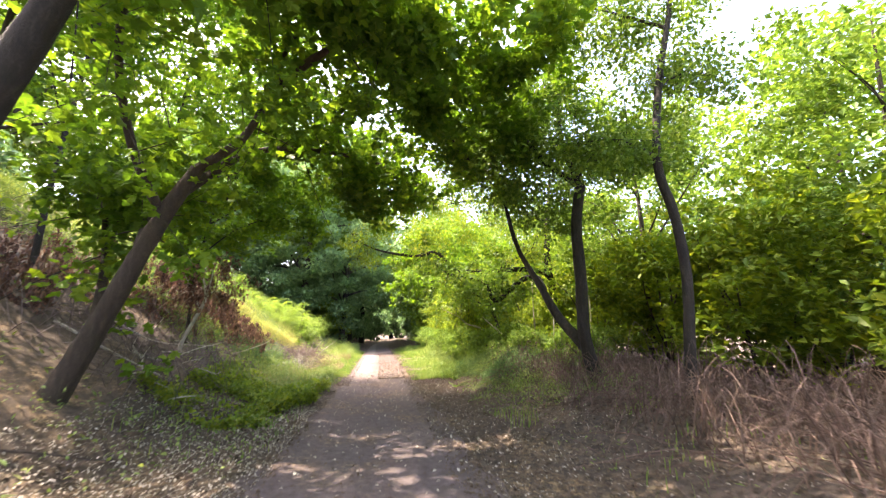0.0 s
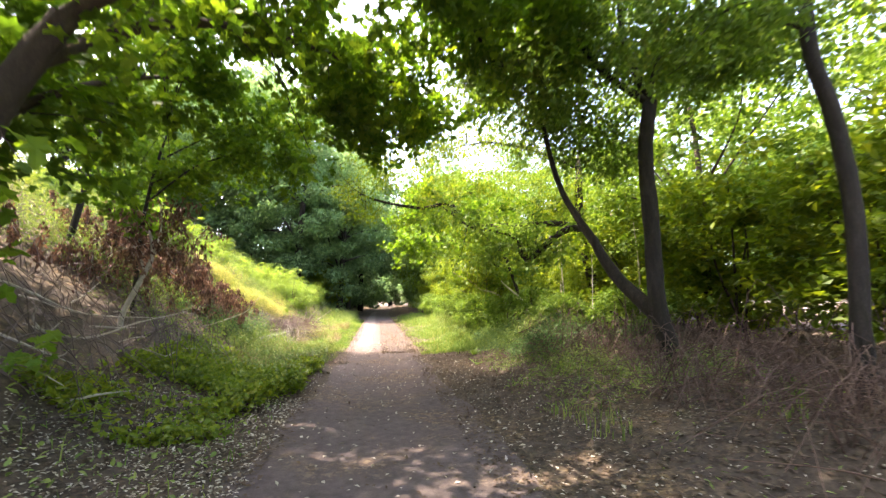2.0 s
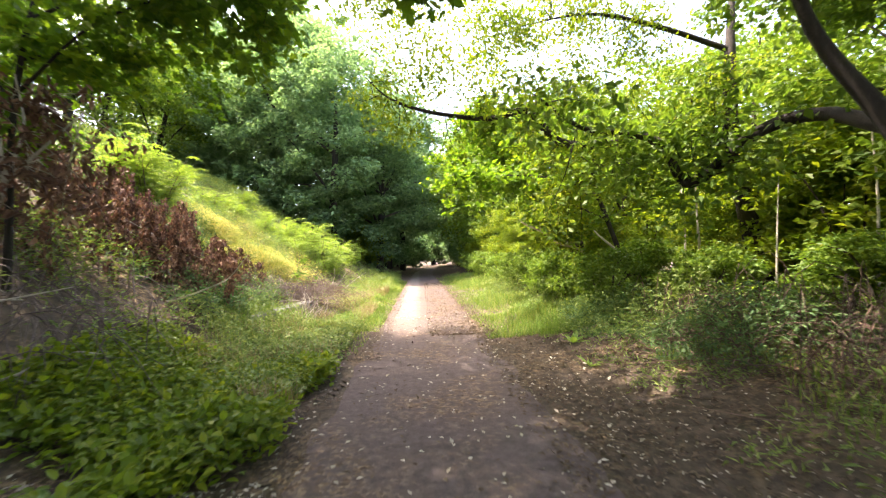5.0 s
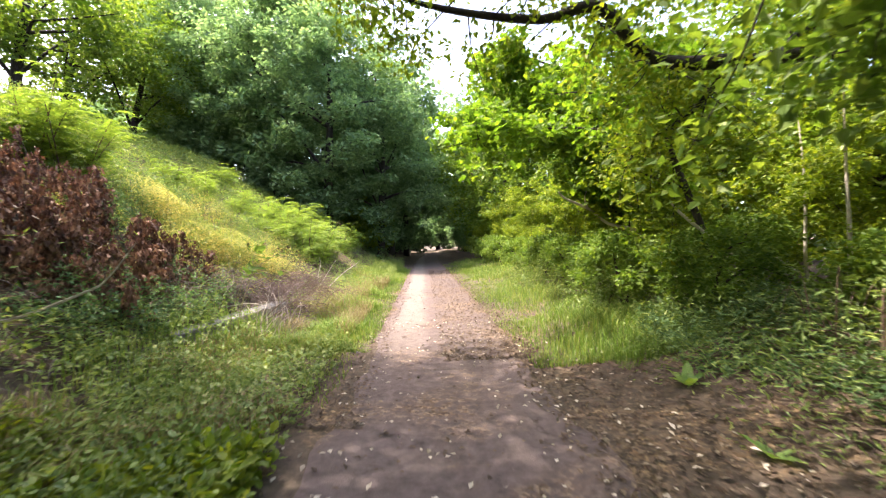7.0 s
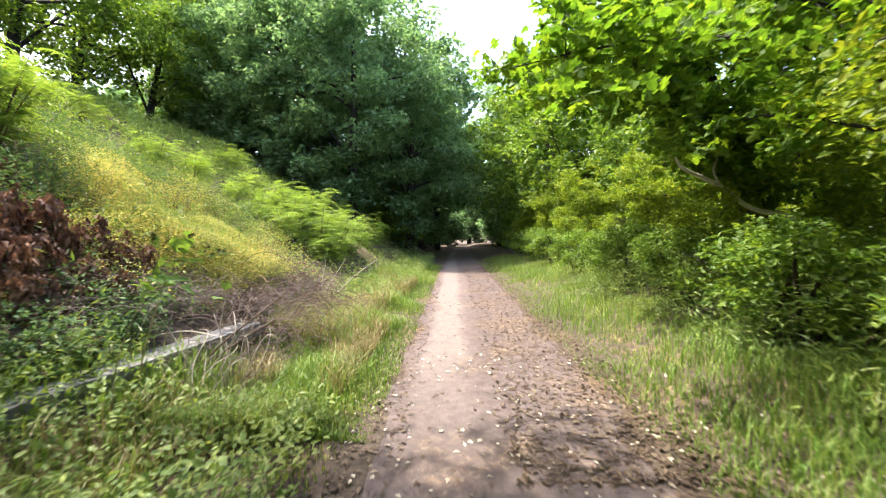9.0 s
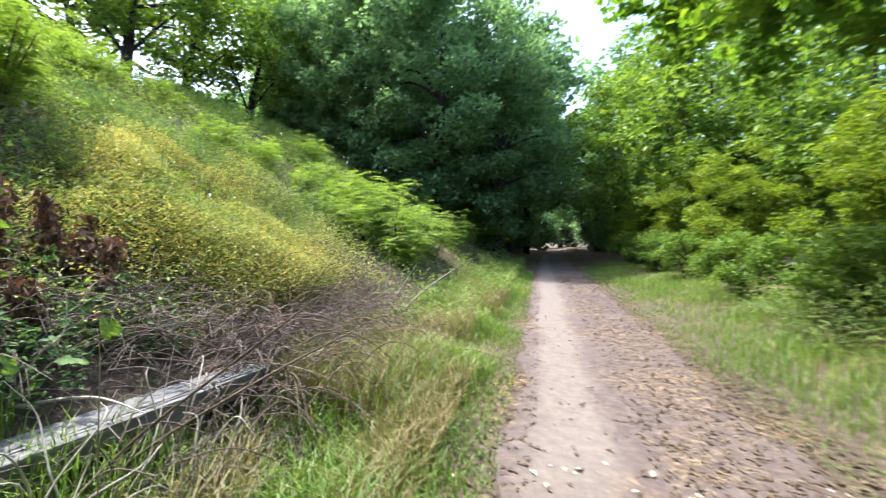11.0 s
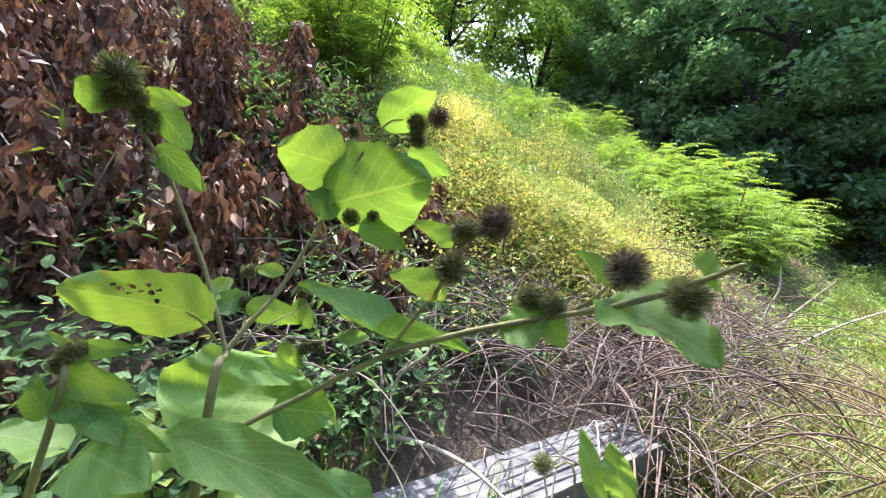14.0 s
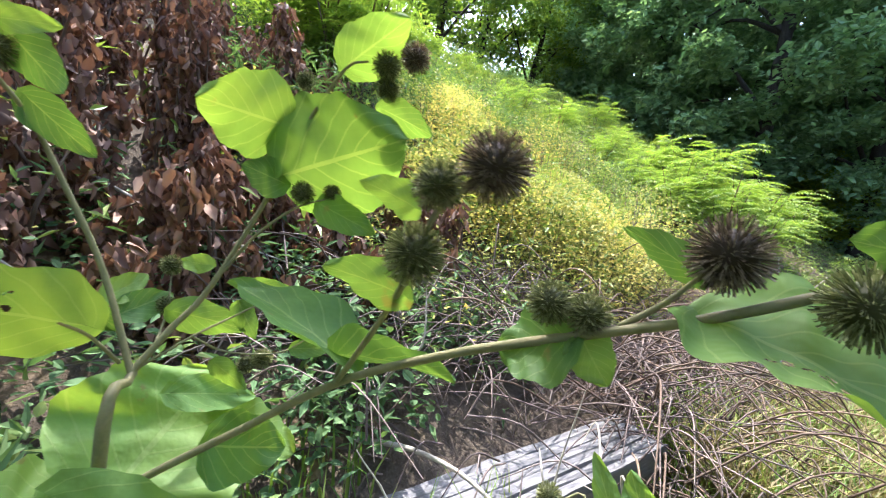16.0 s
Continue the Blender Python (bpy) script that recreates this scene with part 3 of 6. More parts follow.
m_limbs = [[(-2.62, 6.2, 4.0), (-2.04, 6.25, 4.61), (-1.7, 6.2, 5.44), (-1.46, 6.2, 6.4), (-1.0, 6.6, 7.6)],
           [(-2.9, 6.2, 3.5), (-2.2, 7.4, 4.9), (-0.9, 9.0, 5.7), (0.4, 10.2, 5.9), (1.2, 11.0, 5.5)],
           [(-3.3, 6.2, 2.4), (-3.5, 6.9, 3.4), (-3.4, 8.2, 4.5), (-3.0, 9.6, 5.4)],
           [(-3.64, 6.2, 1.5), (-4.0, 6.8, 2.5), (-4.6, 7.5, 3.6), (-5.4, 8.4, 4.7)],
           [(-3.0, 6.2, 3.2), (-3.3, 5.6, 4.3), (-3.0, 4.7, 5.6), (-1.6, 4.2, 6.6)],
           [(-1.7, 6.2, 5.44), (-0.6, 6.0, 6.3), (0.8, 6.6, 7.1), (2.2, 7.2, 7.4)]]
for line in m_limbs:
    limb(maple, line, [0.075, 0.055, 0.04, 0.015], BARK_GREY)
ends = twigs(maple, m_limbs, 26, 0.6, BARK_GREY)
crown(maple, ends, 0.42, 5200, 0.15, MAPLE, LEAF_MAPLE, 0.6)
hang = np.concatenate([blob_centres((0.5, 10.3, 5.5), (1.5, 1.2, 1.2), 40), blob_centres((-1.4, 8.2, 5.9), (1.6, 1.6, 1.0), 34), blob_centres((-4.2, 7.2, 4.4), (1.5, 1.4, 1.0), 26),
                       blob_centres((1.2, 6.6, 7.0), (2.0, 2.0, 0.8), 40), blob_centres((-1.2, 4.6, 6.4), (1.8, 1.3, 0.8), 24), blob_centres((-3.2, 9.6, 5.3), (1.2, 1.2, 0.9), 20), blob_centres((1.9, 8.4, 6.5), (1.8, 1.7, 1.1), 50), blob_centres((0.4, 7.6, 6.9), (1.4, 1.4, 0.7), 26), blob_centres((3.0, 7.0, 7.6), (1.4, 1.4, 0.8), 22), blob_centres((-0.9, 11.2, 6.8), (1.2, 1.0, 0.9), 22), blob_centres((-0.5, 9.6, 5.3), (0.9, 0.8, 0.6), 12), blob_centres((2.9, 9.4, 7.6), (1.4, 1.2, 0.9), 24), blob_centres((-0.9, 5.6, 6.4), (1.4, 1.0, 0.7), 24), blob_centres((0.4, 6.2, 6.7), (1.3, 1.0, 0.6), 24)])
crown(maple, hang, 0.46, 18000, 0.165, MAPLE, LEAF_MAPLE, 0.6)

near_tree = thing("tree", "thick dark leaning trunk close beside the path", "tree")
limb(near_tree, [(-3.75, 3.5, 0.4), (-3.5, 3.5, 1.6), (-3.15, 3.5, 3.0), (-2.86, 3.5, 4.02), (-2.6, 3.5, 4.9), (-2.2, 3.6, 6.2), (-1.6, 3.4, 7.6)], [0.22, 0.15, 0.13, 0.11, 0.06], BARK_DARK, 12, "trunk")
n_limbs = [[(-2.6, 3.5, 4.9), (-1.4, 3.9, 6.3), (0.2, 4.2, 7.2)], [(-2.2, 3.6, 6.2), (-3.2, 4.4, 7.2), (-4.0, 5.2, 7.8)], [(-2.0, 3.5, 6.8), (-1.0, 2.6, 7.8), (0.5, 2.2, 8.4)]]
for line in n_limbs:
    limb(near_tree, line, [0.08, 0.05, 0.015], BARK_DARK)
ends = twigs(near_tree, n_limbs, 16, 0.6, BARK_DARK)
# added limb and leaf mass above the view, to shade the low side
n_over = [[(-1.4, 3.9, 6.3), (0.4, 4.4, 7.7), (2.4, 4.8, 8.4), (3.8, 5.2, 8.6)]]
limb(near_tree, n_over[0], [0.06, 0.045, 0.03, 0.01], BARK_DARK)
crown(near_tree, np.concatenate([ends, blob_centres((-0.6, 3.4, 7.6), (2.6, 1.8, 0.9), 40), blob_centres((2.2, 4.8, 8.6), (2.6, 2.4, 0.9), 60)]), 0.5, 9500, 0.15, MAPLE, LEAF_MAPLE, 0.6)

# forked tree with a low broken limb that hangs towards the path
forked = thing("forked_tree", "forked dark tree with a long crooked low limb", "tree")
limb(forked, [(5.5, 9.0, 0.15), (5.25, 9.0, 0.6), (5.01, 9.0, 1.57), (5.0, 9.0, 2.89), (4.97, 9.0, 4.27), (5.14, 9.0, 5.34)], [0.27, 0.17, 0.145, 0.14, 0.13, 0.13], BARK_DARK, 12, "trunk")
f_limbs = [[(5.14, 9.0, 5.3), (4.8, 9.1, 6.4), (4.75, 9.2, 7.6), (4.9, 9.3, 8.8)],
           [(5.14, 9.0, 5.3), (4.33, 9.2, 5.97), (3.75, 9.2, 6.57), (2.85, 9.2, 6.12), (2.18, 9.2, 5.95), (1.81, 9.2, 6.5), (1.5, 9.3, 7.2)],
           [(3.75, 9.2, 6.57), (3.67, 9.4, 7.18), (3.8, 9.5, 8.3)],
           [(5.1, 9.0, 5.35), (5.3, 8.8, 6.13), (6.53, 8.8, 6.93), (8.07, 8.8, 7.6)],
           [(5.25, 8.9, 5.9), (6.3, 8.7, 6.2), (7.6, 8.7, 6.7)]]
for line, r in zip(f_limbs, (0.085, 0.075, 0.05, 0.05, 0.03)):
    limb(forked, line, [r, r * 0.8, r * 0.6, r * 0.25], BARK_DARK)
low = [(5.05, 9.05, 1.3), (4.7, 9.7, 2.05), (4.35, 10.0, 2.9), (3.9, 10.2, 3.8), (3.6, 10.2, 4.8), (3.45, 10.25, 6.0), (3.6, 10.4, 7.2)]
limb(forked, low, [0.15, 0.12, 0.09, 0.065, 0.05, 0.035, 0.015], BARK_DARK)
hooked = [(4.45, 9.95, 2.75), (4.6, 10.8, 3.2), (4.3, 11.3, 3.15), (3.75, 11.6, 2.62), (3.55, 11.7, 2.65), (3.3, 11.75, 3.15), (2.6, 11.8, 3.3), (2.2, 11.8, 3.38), (1.6, 11.8, 3.8)]
limb(forked, hooked, [0.085, 0.08, 0.07, 0.055, 0.04, 0.015], BARK_DARK)
ends = twigs(forked, f_limbs + [hooked, low[4:]], 20, 0.5, BARK_DARK, 0.01)
crown(forked, np.concatenate([ends, blob_centres((3.2, 10.6, 6.4), (1.7, 1.5, 1.2), 50), blob_centres((5.6, 10.4, 7.4), (2.2, 1.5, 1.6), 60), blob_centres((4.2, 12.2, 7.8), (2.2, 1.4, 1.4), 50), blob_centres((5.2, 11.2, 5.3), (1.5, 1.2, 0.9), 40)]), 0.5, 36000, 0.125, DIAMOND, LEAF_MID, 0.8, 0.5)

slim = thing("slim_tree", "slim dark trunk with sparse small leaves", "tree")
limb(slim, [(5.45, 6.35, 0.2), (5.47, 6.3, 1.3), (5.58, 6.3, 2.6), (5.48, 6.3, 3.75), (5.25, 6.3, 4.75), (5.45, 6.3, 6.4), (5.95, 6.3, 8.5), (6.1, 6.5, 10)], [0.13, 0.095, 0.09, 0.085, 0.08, 0.07, 0.05, 0.03], BARK_DARK, 10, "trunk")
s_limbs = [[(5.25, 6.3, 4.9), (4.7, 6.7, 5.4), (4.0, 7.2, 5.5)], [(5.45, 6.3, 6.4), (6.3, 6.6, 7.0), (7.2, 6.8, 7.2)], [(5.8, 6.3, 7.8), (5.0, 6.9, 8.6), (4.4, 7.4, 9.2)], [(5.9, 6.3, 8.4), (6.8, 6.0, 9.3), (7.6, 6.2, 9.9)]]
for line in s_limbs:
    limb(slim, line, [0.04, 0.025, 0.01], BARK_DARK, 6)
ends = twigs(slim, s_limbs, 20, 0.6, BARK_DARK, 0.01)
crown(slim, np.concatenate([ends, blob_centres((5.2, 7.2, 8.6), (1.9, 1.3, 1.2), 40)]), 0.55, 14000, 0.105, DIAMOND, LEAF_MID, 0.8, 0.5)

# tree that reaches a heavy crooked limb over the path
reach_tree = thing("tree", "old dark tree reaching a crooked limb over the path", "tree")
limb(reach_tree, [(7.3, 14.5, 0.2), (7.1, 14.5, 1.4), (6.8, 14.5, 3.0), (6.6, 14.5, 4.2), (6.7, 14.6, 6.0), (7.0, 14.8, 8.0)], [0.28, 0.19, 0.17, 0.15, 0.1, 0.04], BARK_DARK, 12, "trunk")
r_limbs = [[(6.6, 14.5, 3.9), (5.7, 14.3, 4.02), (3.93, 14.3, 3.87), (2.87, 14.3, 3.9), (2.19, 14.3, 4.52), (1.46, 14.3, 4.36), (0.3, 14.3, 4.47), (-0.5, 14.35, 4.75), (-1.0, 14.4, 5.2)],
           [(4.6, 14.4, 3.98), (5.1, 14.6, 4.4), (5.89, 14.6, 4.75), (6.3, 14.6, 5.6)],
           [(6.7, 14.6, 6.0), (5.2, 14.8, 6.6), (3.6, 14.6, 6.7), (2.0, 14.5, 6.3)],
           [(3.9, 14.3, 3.85), (3.6, 14.8, 3.3), (3.1, 15.3, 3.05)]]
for line, r in zip(r_limbs, (0.10, 0.05, 0.06, 0.035)):
    limb(reach_tree, line, [r, r * 0.95, r * 0.75, r * 0.4, r * 0.06], BARK_DARK)
ends = twigs(reach_tree, r_limbs, 30, 0.5, BARK_DARK, 0.011)
crown(reach_tree, np.concatenate([ends, blob_centres((3.0, 15.0, 5.8), (2.6, 1.3, 1.0), 60), blob_centres((0.4, 14.8, 5.6), (1.3, 1.0, 0.6), 26), blob_centres((1.5, 14.9, 6.7), (1.7, 1.0, 0.8), 40), blob_centres((-0.7, 15.0, 6.9), (1.2, 0.9, 0.6), 22)]), 0.45, 21000, 0.088, DIAMOND, LEAF_BRIGHT, 0.8, 0.5)

# small maple that leans over the path edge among the bushes
edge_maple = thing("maple_tree", "small maple leaning its leafy branches over the path", "tree")
limb(edge_maple, [(5.6, 16.6, 0.2), (5.3, 16.7, 1.6), (4.9, 16.9, 3.0), (4.5, 17.0, 4.2), (4.2, 17.2, 5.4)], [0.09, 0.07, 0.055, 0.04, 0.015], BARK_DARK, 9, "trunk")
e_limbs = [[(4.9, 16.9, 3.1), (3.6, 16.9, 3.7), (2.2, 16.8, 3.75), (1.2, 16.6, 3.55), (0.4, 16.4, 3.3)], [(4.6, 17.0, 4.0), (3.6, 17.6, 4.7), (2.6, 18.2, 4.9)], [(4.8, 16.9, 3.5), (4.0, 16.0, 4.2), (3.0, 15.6, 4.4)],
           [(5.0, 16.8, 2.6), (4.2, 17.8, 3.2), (3.4, 18.6, 3.3)]]
for line in e_limbs:
    limb(edge_maple, line, [0.03, 0.022, 0.014, 0.004], BARK_DARK, 6)
ends = twigs(edge_maple, e_limbs, 16, 0.35, BARK_DARK, 0.007)
crown(edge_maple, np.concatenate([ends, ends[: 3 * len(ends) // 4] + (0.5, 0.1, 0.1)]), 0.3, 3400, 0.13, MAPLE, LEAF_MAPLE, 0.6)

# broad maple whose crown overhangs the path
over_maple = thing("maple_tree", "broad maple with bright green leaves overhanging the path", "tree")
limb(over_maple, [(6.1, 20.9, 0.3), (6.0, 20.9, 1.6), (5.7, 20.8, 3.0), (5.2, 20.7, 4.4), (4.7, 20.7, 5.8), (4.3, 20.8, 7.0)], [0.2, 0.15, 0.13, 0.11, 0.07, 0.03], BARK_DARK, 10, "trunk")
o_limbs = [[(5.6, 20.8, 3.3), (4.4, 20.2, 4.3), (3.0, 19.6, 4.6), (1.7, 19.2, 4.4)], [(5.3, 20.7, 4.2), (4.0, 21.4, 5.2), (2.6, 21.9, 5.6), (1.4, 22.2, 5.6)], [(5.0, 20.7, 5.0), (3.8, 19.8, 6.0), (2.4, 19.4, 6.4)],
           [(5.2, 20.7, 4.5), (5.8, 19.5, 5.4), (6.0, 18.4, 5.8)], [(5.8, 20.8, 2.6), (4.8, 19.4, 3.1), (3.6, 18.5, 3.2)]]
for line in o_limbs:
    limb(over_maple, line, [0.06, 0.045, 0.03, 0.01], BARK_DARK, 7)
ends = twigs(over_maple, o_limbs, 16, 0.45, BARK_DARK, 0.008)
crown(over_maple, np.concatenate([ends, blob_centres((3.7, 20.6, 5.5), (2.8, 2.6, 1.9), 110)]), 0.46, 13000, 0.15, MAPLE, LEAF_MAPLE, 0.6)

# young tree on the bank that holds leafy boughs out towards the path
bough_tree = thing("tree", "thin young tree holding light green boughs over the bank", "tree", "young trees on the bank")
limb(bough_tree, [(-4.75, 11.5, 0.9), (-4.72, 11.5, 2.0), (-4.7, 11.5, 3.2), (-4.55, 11.5, 4.4), (-4.3, 11.6, 5.8)], [0.05, 0.04, 0.035, 0.028, 0.012], BARK_DARK, 8, "trunk")
b_limbs = [[(-4.65, 11.5, 3.6), (-3.7, 11.4, 4.4), (-2.6, 11.3, 4.7), (-1.7, 11.3, 4.6)], [(-4.5, 11.5, 4.5), (-3.5, 12.0, 5.4), (-2.2, 12.4, 5.7)], [(-4.7, 11.5, 3.1), (-5.3, 11.9, 4.0), (-6.0, 12.2, 4.6)], [(-4.6, 11.5, 4.0), (-4.2, 12.3, 4.6), (-3.6, 13.2, 4.8)]]
for line in b_limbs:
    limb(bough_tree, line, [0.022, 0.016, 0.01, 0.004], BARK_DARK, 6)
ends = twigs(bough_tree, b_limbs, 18, 0.4, BARK_DARK, 0.006)
crown(bough_tree, np.concatenate([ends, blob_centres((-2.5, 11.5, 4.6), (1.1, 0.8, 0.6), 20), blob_centres((-5.2, 12.0, 4.6), (1.1, 0.9, 0.9), 20), blob_centres((-2.9, 11.5, 5.5), (1.2, 0.8, 0.5), 24), blob_centres((-1.6, 12.0, 5.9), (1.1, 0.8, 0.5), 20)]), 0.36, 6000, 0.12, MAPLE, LEAF_MAPLE, 0.6)

# saplings
sapling = thing("sapling", "bleached crooked sapling with withered brown leaves", "sapling")
s_line = [(-4.55, 10.8, 0.6), (-4.53, 10.8, 0.95), (-4.5, 10.8, 1.35), (-4.24, 10.8, 1.99), (-4.11, 10.8, 2.4), (-4.25, 10.9, 2.9)]
limb(sapling, s_line, [0.062, 0.05, 0.046, 0.04, 0.018], BARK_PALE, 7, "trunk")
s_br = [[(-4.2, 10.8, 2.1), (-4.5, 10.9, 2.6), (-4.8, 11.0, 3.1)], [(-4.1, 10.8, 2.4), (-3.8, 10.9, 2.8), (-3.5, 11, 3.2)], [(-4.11, 10.8, 2.4), (-4.1, 11, 3.0), (-4.2, 11, 3.6)]]
for line in s_br:
    limb(sapling, line, [0.02, 0.014, 0.006], BARK_PALE, 5)
crown(sapling, twigs(sapling, s_br, 20, 0.32, BARK_PALE, 0.006), 0.16, 1300, 0.10, CURL, LEAF_DEAD, 0.9, 1.2, "withered_leaves")

pole = thing("sapling", "thin pale sapling stem among the bushes", "sapling", "pale saplings")
limb(pole, [(0, 0, -0.2), (0.05, 0, 1.0), (0.02, 0.03, 2.2), (0.1, 0.1, 3.6)], [0.035, 0.028, 0.02, 0.008], BARK_PALE, 7, "trunk")
pole.matrix_basis = spot(6.1, 14.9, 0.3)
for x, y, a, s in [(6.6, 16.0, 1.4, 1.0), (7.0, 12.2, 2.6, 0.9), (6.0, 12.9, 3.8, 0.7)]:
    copy_thing(pole, spot(x, y, a, s))
dead_limb = thing("fallen_branch", "pale dead branch caught in the bushes", "branch", "pale dead branches")
limb(dead_limb, [(3.0, 18.2, 2.75), (3.25, 18.4, 2.61), (3.82, 18.5, 2.38), (4.28, 18.5, 2.04), (5.09, 18.5, 1.75), (5.9, 18.6, 0.6)], [0.012, 0.03, 0.035, 0.04, 0.04], BARK_PALE, 7, "stem")
limb(dead_limb, [(3.82, 18.5, 2.38), (3.7, 18.45, 2.6), (3.75, 18.4, 2.85)], [0.02, 0.014, 0.006], BARK_PALE, 5, "twig")
dead_limb_b = thing("fallen_branch", "pale dead branch leaning in the thicket", "branch", "pale dead branches")
limb(dead_limb_b, [(4.5, 16.5, 2.3), (4.69, 16.5, 2.11), (5.24, 16.5, 1.66), (5.61, 16.5, 1.29), (6.1, 16.6, 0.4)], [0.012, 0.03, 0.04, 0.04], BARK_PALE, 7, "stem")


# ---- low plants ----
def stuff(name, chunks, mat, label, category, smooth=False):
    v, f = merge(chunks) if isinstance(chunks, list) else chunks
    return tagged(new(name, np_mesh(name, v, f, mat, smooth)), label, category, kind="stuff")


def area(n, x0, x1, y0, y1, near=True):
    """Random places in a rectangle, denser towards the walk."""
    u = rng.uniform(0, 1, n) ** (1.6 if near else 1.0)
    return rng.uniform(x0, x1, n), y0 + (y1 - y0) * u


def field(x, y, scale, seed):
    """A slow uneven field, about -1 to 1."""
    r = np.random.default_rng(int(seed * 100))
    w = 0
    for k in range(9):
        a, s = r.uniform(0, 2 * np.pi), scale * r.uniform(0.6, 2.6)
        w = w + np.sin(s * (x * math.cos(a) + y * math.sin(a)) + r.uniform(0, 6.3)) / 2.6
    return w


def clumped(x, y, scale, cut, seed):
    """Keeps the places where a slow wave field is above the cut."""
    return field(x, y, scale, seed) > cut


def weed_leaves(x, y, tall, size, shape=LANCE, per=1):
    """Leaves up the stems of weeds that stand at the places."""
    n = len(x)
    h = np.broadcast_to(tall, (n,)) * rng.uniform(0.1, 1.0, n)
    out = rng.standard_normal((n, 3)) * (1, 1, 0.3) + (0, 0, 0.45)
    p = on_ground(x + rng.normal(0, 0.05, n), y + rng.normal(0, 0.05, n))
    p[:, 2] += h
    return leaves(p, size, shape, ways=unit(out), droop=0.2, jitter=0.35)


def blades(x, y, tall, width=0.006, lean=0.35):
    """Bent grass blades: three triangles each."""
    n = len(x)
    h = np.broadcast_to(tall, (n,)) * rng.uniform(0.45, 1.2, n)
    a = rng.uniform(0, 2 * np.pi, n)
    d = np.stack([np.cos(a), np.sin(a), np.zeros(n)], -1)
    s = np.stack([-np.sin(a), np.cos(a), np.zeros(n)], -1) * width
    k = (lean * rng.uniform(0.3, 1.6, n))[:, None]
    p = on_ground(x, y, -0.01)
    up = np.array((0, 0, 1.0))
    m = p + h[:, None] * (0.55 * up + 0.25 * k * d)
    t = p + h[:, None] * (0.95 * up * (1 - 0.25 * k) + 0.95 * k * d)
    v = np.stack([p - s, p + s, m - 0.7 * s, m + 0.7 * s, t], 1)
    f = np.array([(0, 1, 3), (0, 3, 2), (2, 3, 4)])[None] + (np.arange(n) * 5)[:, None, None]
    return v.reshape(-1, 3), f.reshape(-1, 3)


def stalks(roots, tips, r, sides=3, sag=0.1):
    out = []
    for p, q in zip(roots, tips):
        mid = (p + q) / 2 + rng.standard_normal(3) * np.linalg.norm(q - p) * sag
        out.append(tube([p, mid, q], [r, r * 0.8, r * 0.35], sides, 3))
    return out


# weeds over the whole bank
x, y = area(70000, -14, -2.5, 12, 44)
k = (np.abs(x + 3.2 - 0.15 * (y - 16.4)) > 0.75) | (y > 21)
k = k & ((x < -8.3) | (x > -4.0) | (y < 13.8) | (y > 17.7) | (rng.random(70000) < 0.12))
x, y = x[k], y[k]
w1 = weed_leaves(x, y, 0.2 + 0.5 * np.clip((-3.3 - x) / 1.5, 0, 1), 0.11)
x, y = area(26000, -10, -2.4, 2, 14, False)
k = clumped(x, y, 0.9, -0.1 + 0.5 * (x < -3.4), 1.0)
k = k & (rng.random(26000) < np.clip((y - 10.5) / 2.5, 0.08, 1))
w2 = weed_leaves(x[k], y[k], 0.3, 0.11)
x, y = area(15000, -22, -9, -6, 45, False)
w3 = weed_leaves(x, y, 0.6, 0.22)
stuff("bank_weeds", [w1, w2, w3], LEAF_WEED, "mixed green weeds covering the bank", "weeds")

x, y = area(60000, -13.5, -5.4, 16.5, 36)
k = (field(x, y, 1.3, 6.2) > 0.15) & ((x + 5.3) ** 2 + (y - 19.8) ** 2 > 1.6)
x, y = x[k], y[k]
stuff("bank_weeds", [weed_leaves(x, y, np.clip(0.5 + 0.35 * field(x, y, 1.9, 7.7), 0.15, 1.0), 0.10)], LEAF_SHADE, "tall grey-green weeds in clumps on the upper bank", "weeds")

# goldenrod in flower
x, y = rng.normal(0, 1, 110000), rng.normal(0, 1, 110000)
gx_, gy_ = -5.3 + 1.15 * x, 19.9 + 1.15 * y - 0.3 * x
k = (gx_ < -3.6) & (gx_ > -7.4 + 0.6 * np.sin(3 * gy_)) & (clumped(gx_, gy_, 2.2, -0.55, 1.7) | (rng.random(110000) < 0.5))
stuff("goldenrod", [weed_leaves(gx_[k], gy_[k], np.clip(0.55 + 0.22 * field(gx_[k], gy_[k], 2.0, 8.8), 0.2, 0.9), 0.036, DIAMOND)], LEAF_GOLD, "yellow goldenrod flowering in sunlight on the bank", "goldenrod")
x, y = rng.normal(0, 1, 26000), rng.normal(0, 1, 26000)
gx_, gy_ = -5.2 + 1.3 * x, 19.8 + 1.5 * y - 0.3 * x
k = (gx_ < -3.7) & (rng.random(26000) < 0.35 + 0.5 * (field(gx_, gy_, 1.4, 3.1) > 0.1))
stuff("goldenrod", [weed_leaves(gx_[k], gy_[k], np.clip(0.6 + 0.3 * field(gx_[k], gy_[k], 2.0, 8.8), 0.2, 1.0), 0.075, LANCE)], LEAF_WEED, "green leafy stems among the goldenrod", "goldenrod")
x, y = rng.normal(0, 1, 15000), rng.normal(0, 1, 15000)
stuff("goldenrod", [weed_leaves(-8.4 + 1.3 * x, 20.6 + 1.1 * y + 0.1 * x, 0.5, 0.05, DIAMOND)], LEAF_WEED, "pale green weeds higher up the bank", "goldenrod")


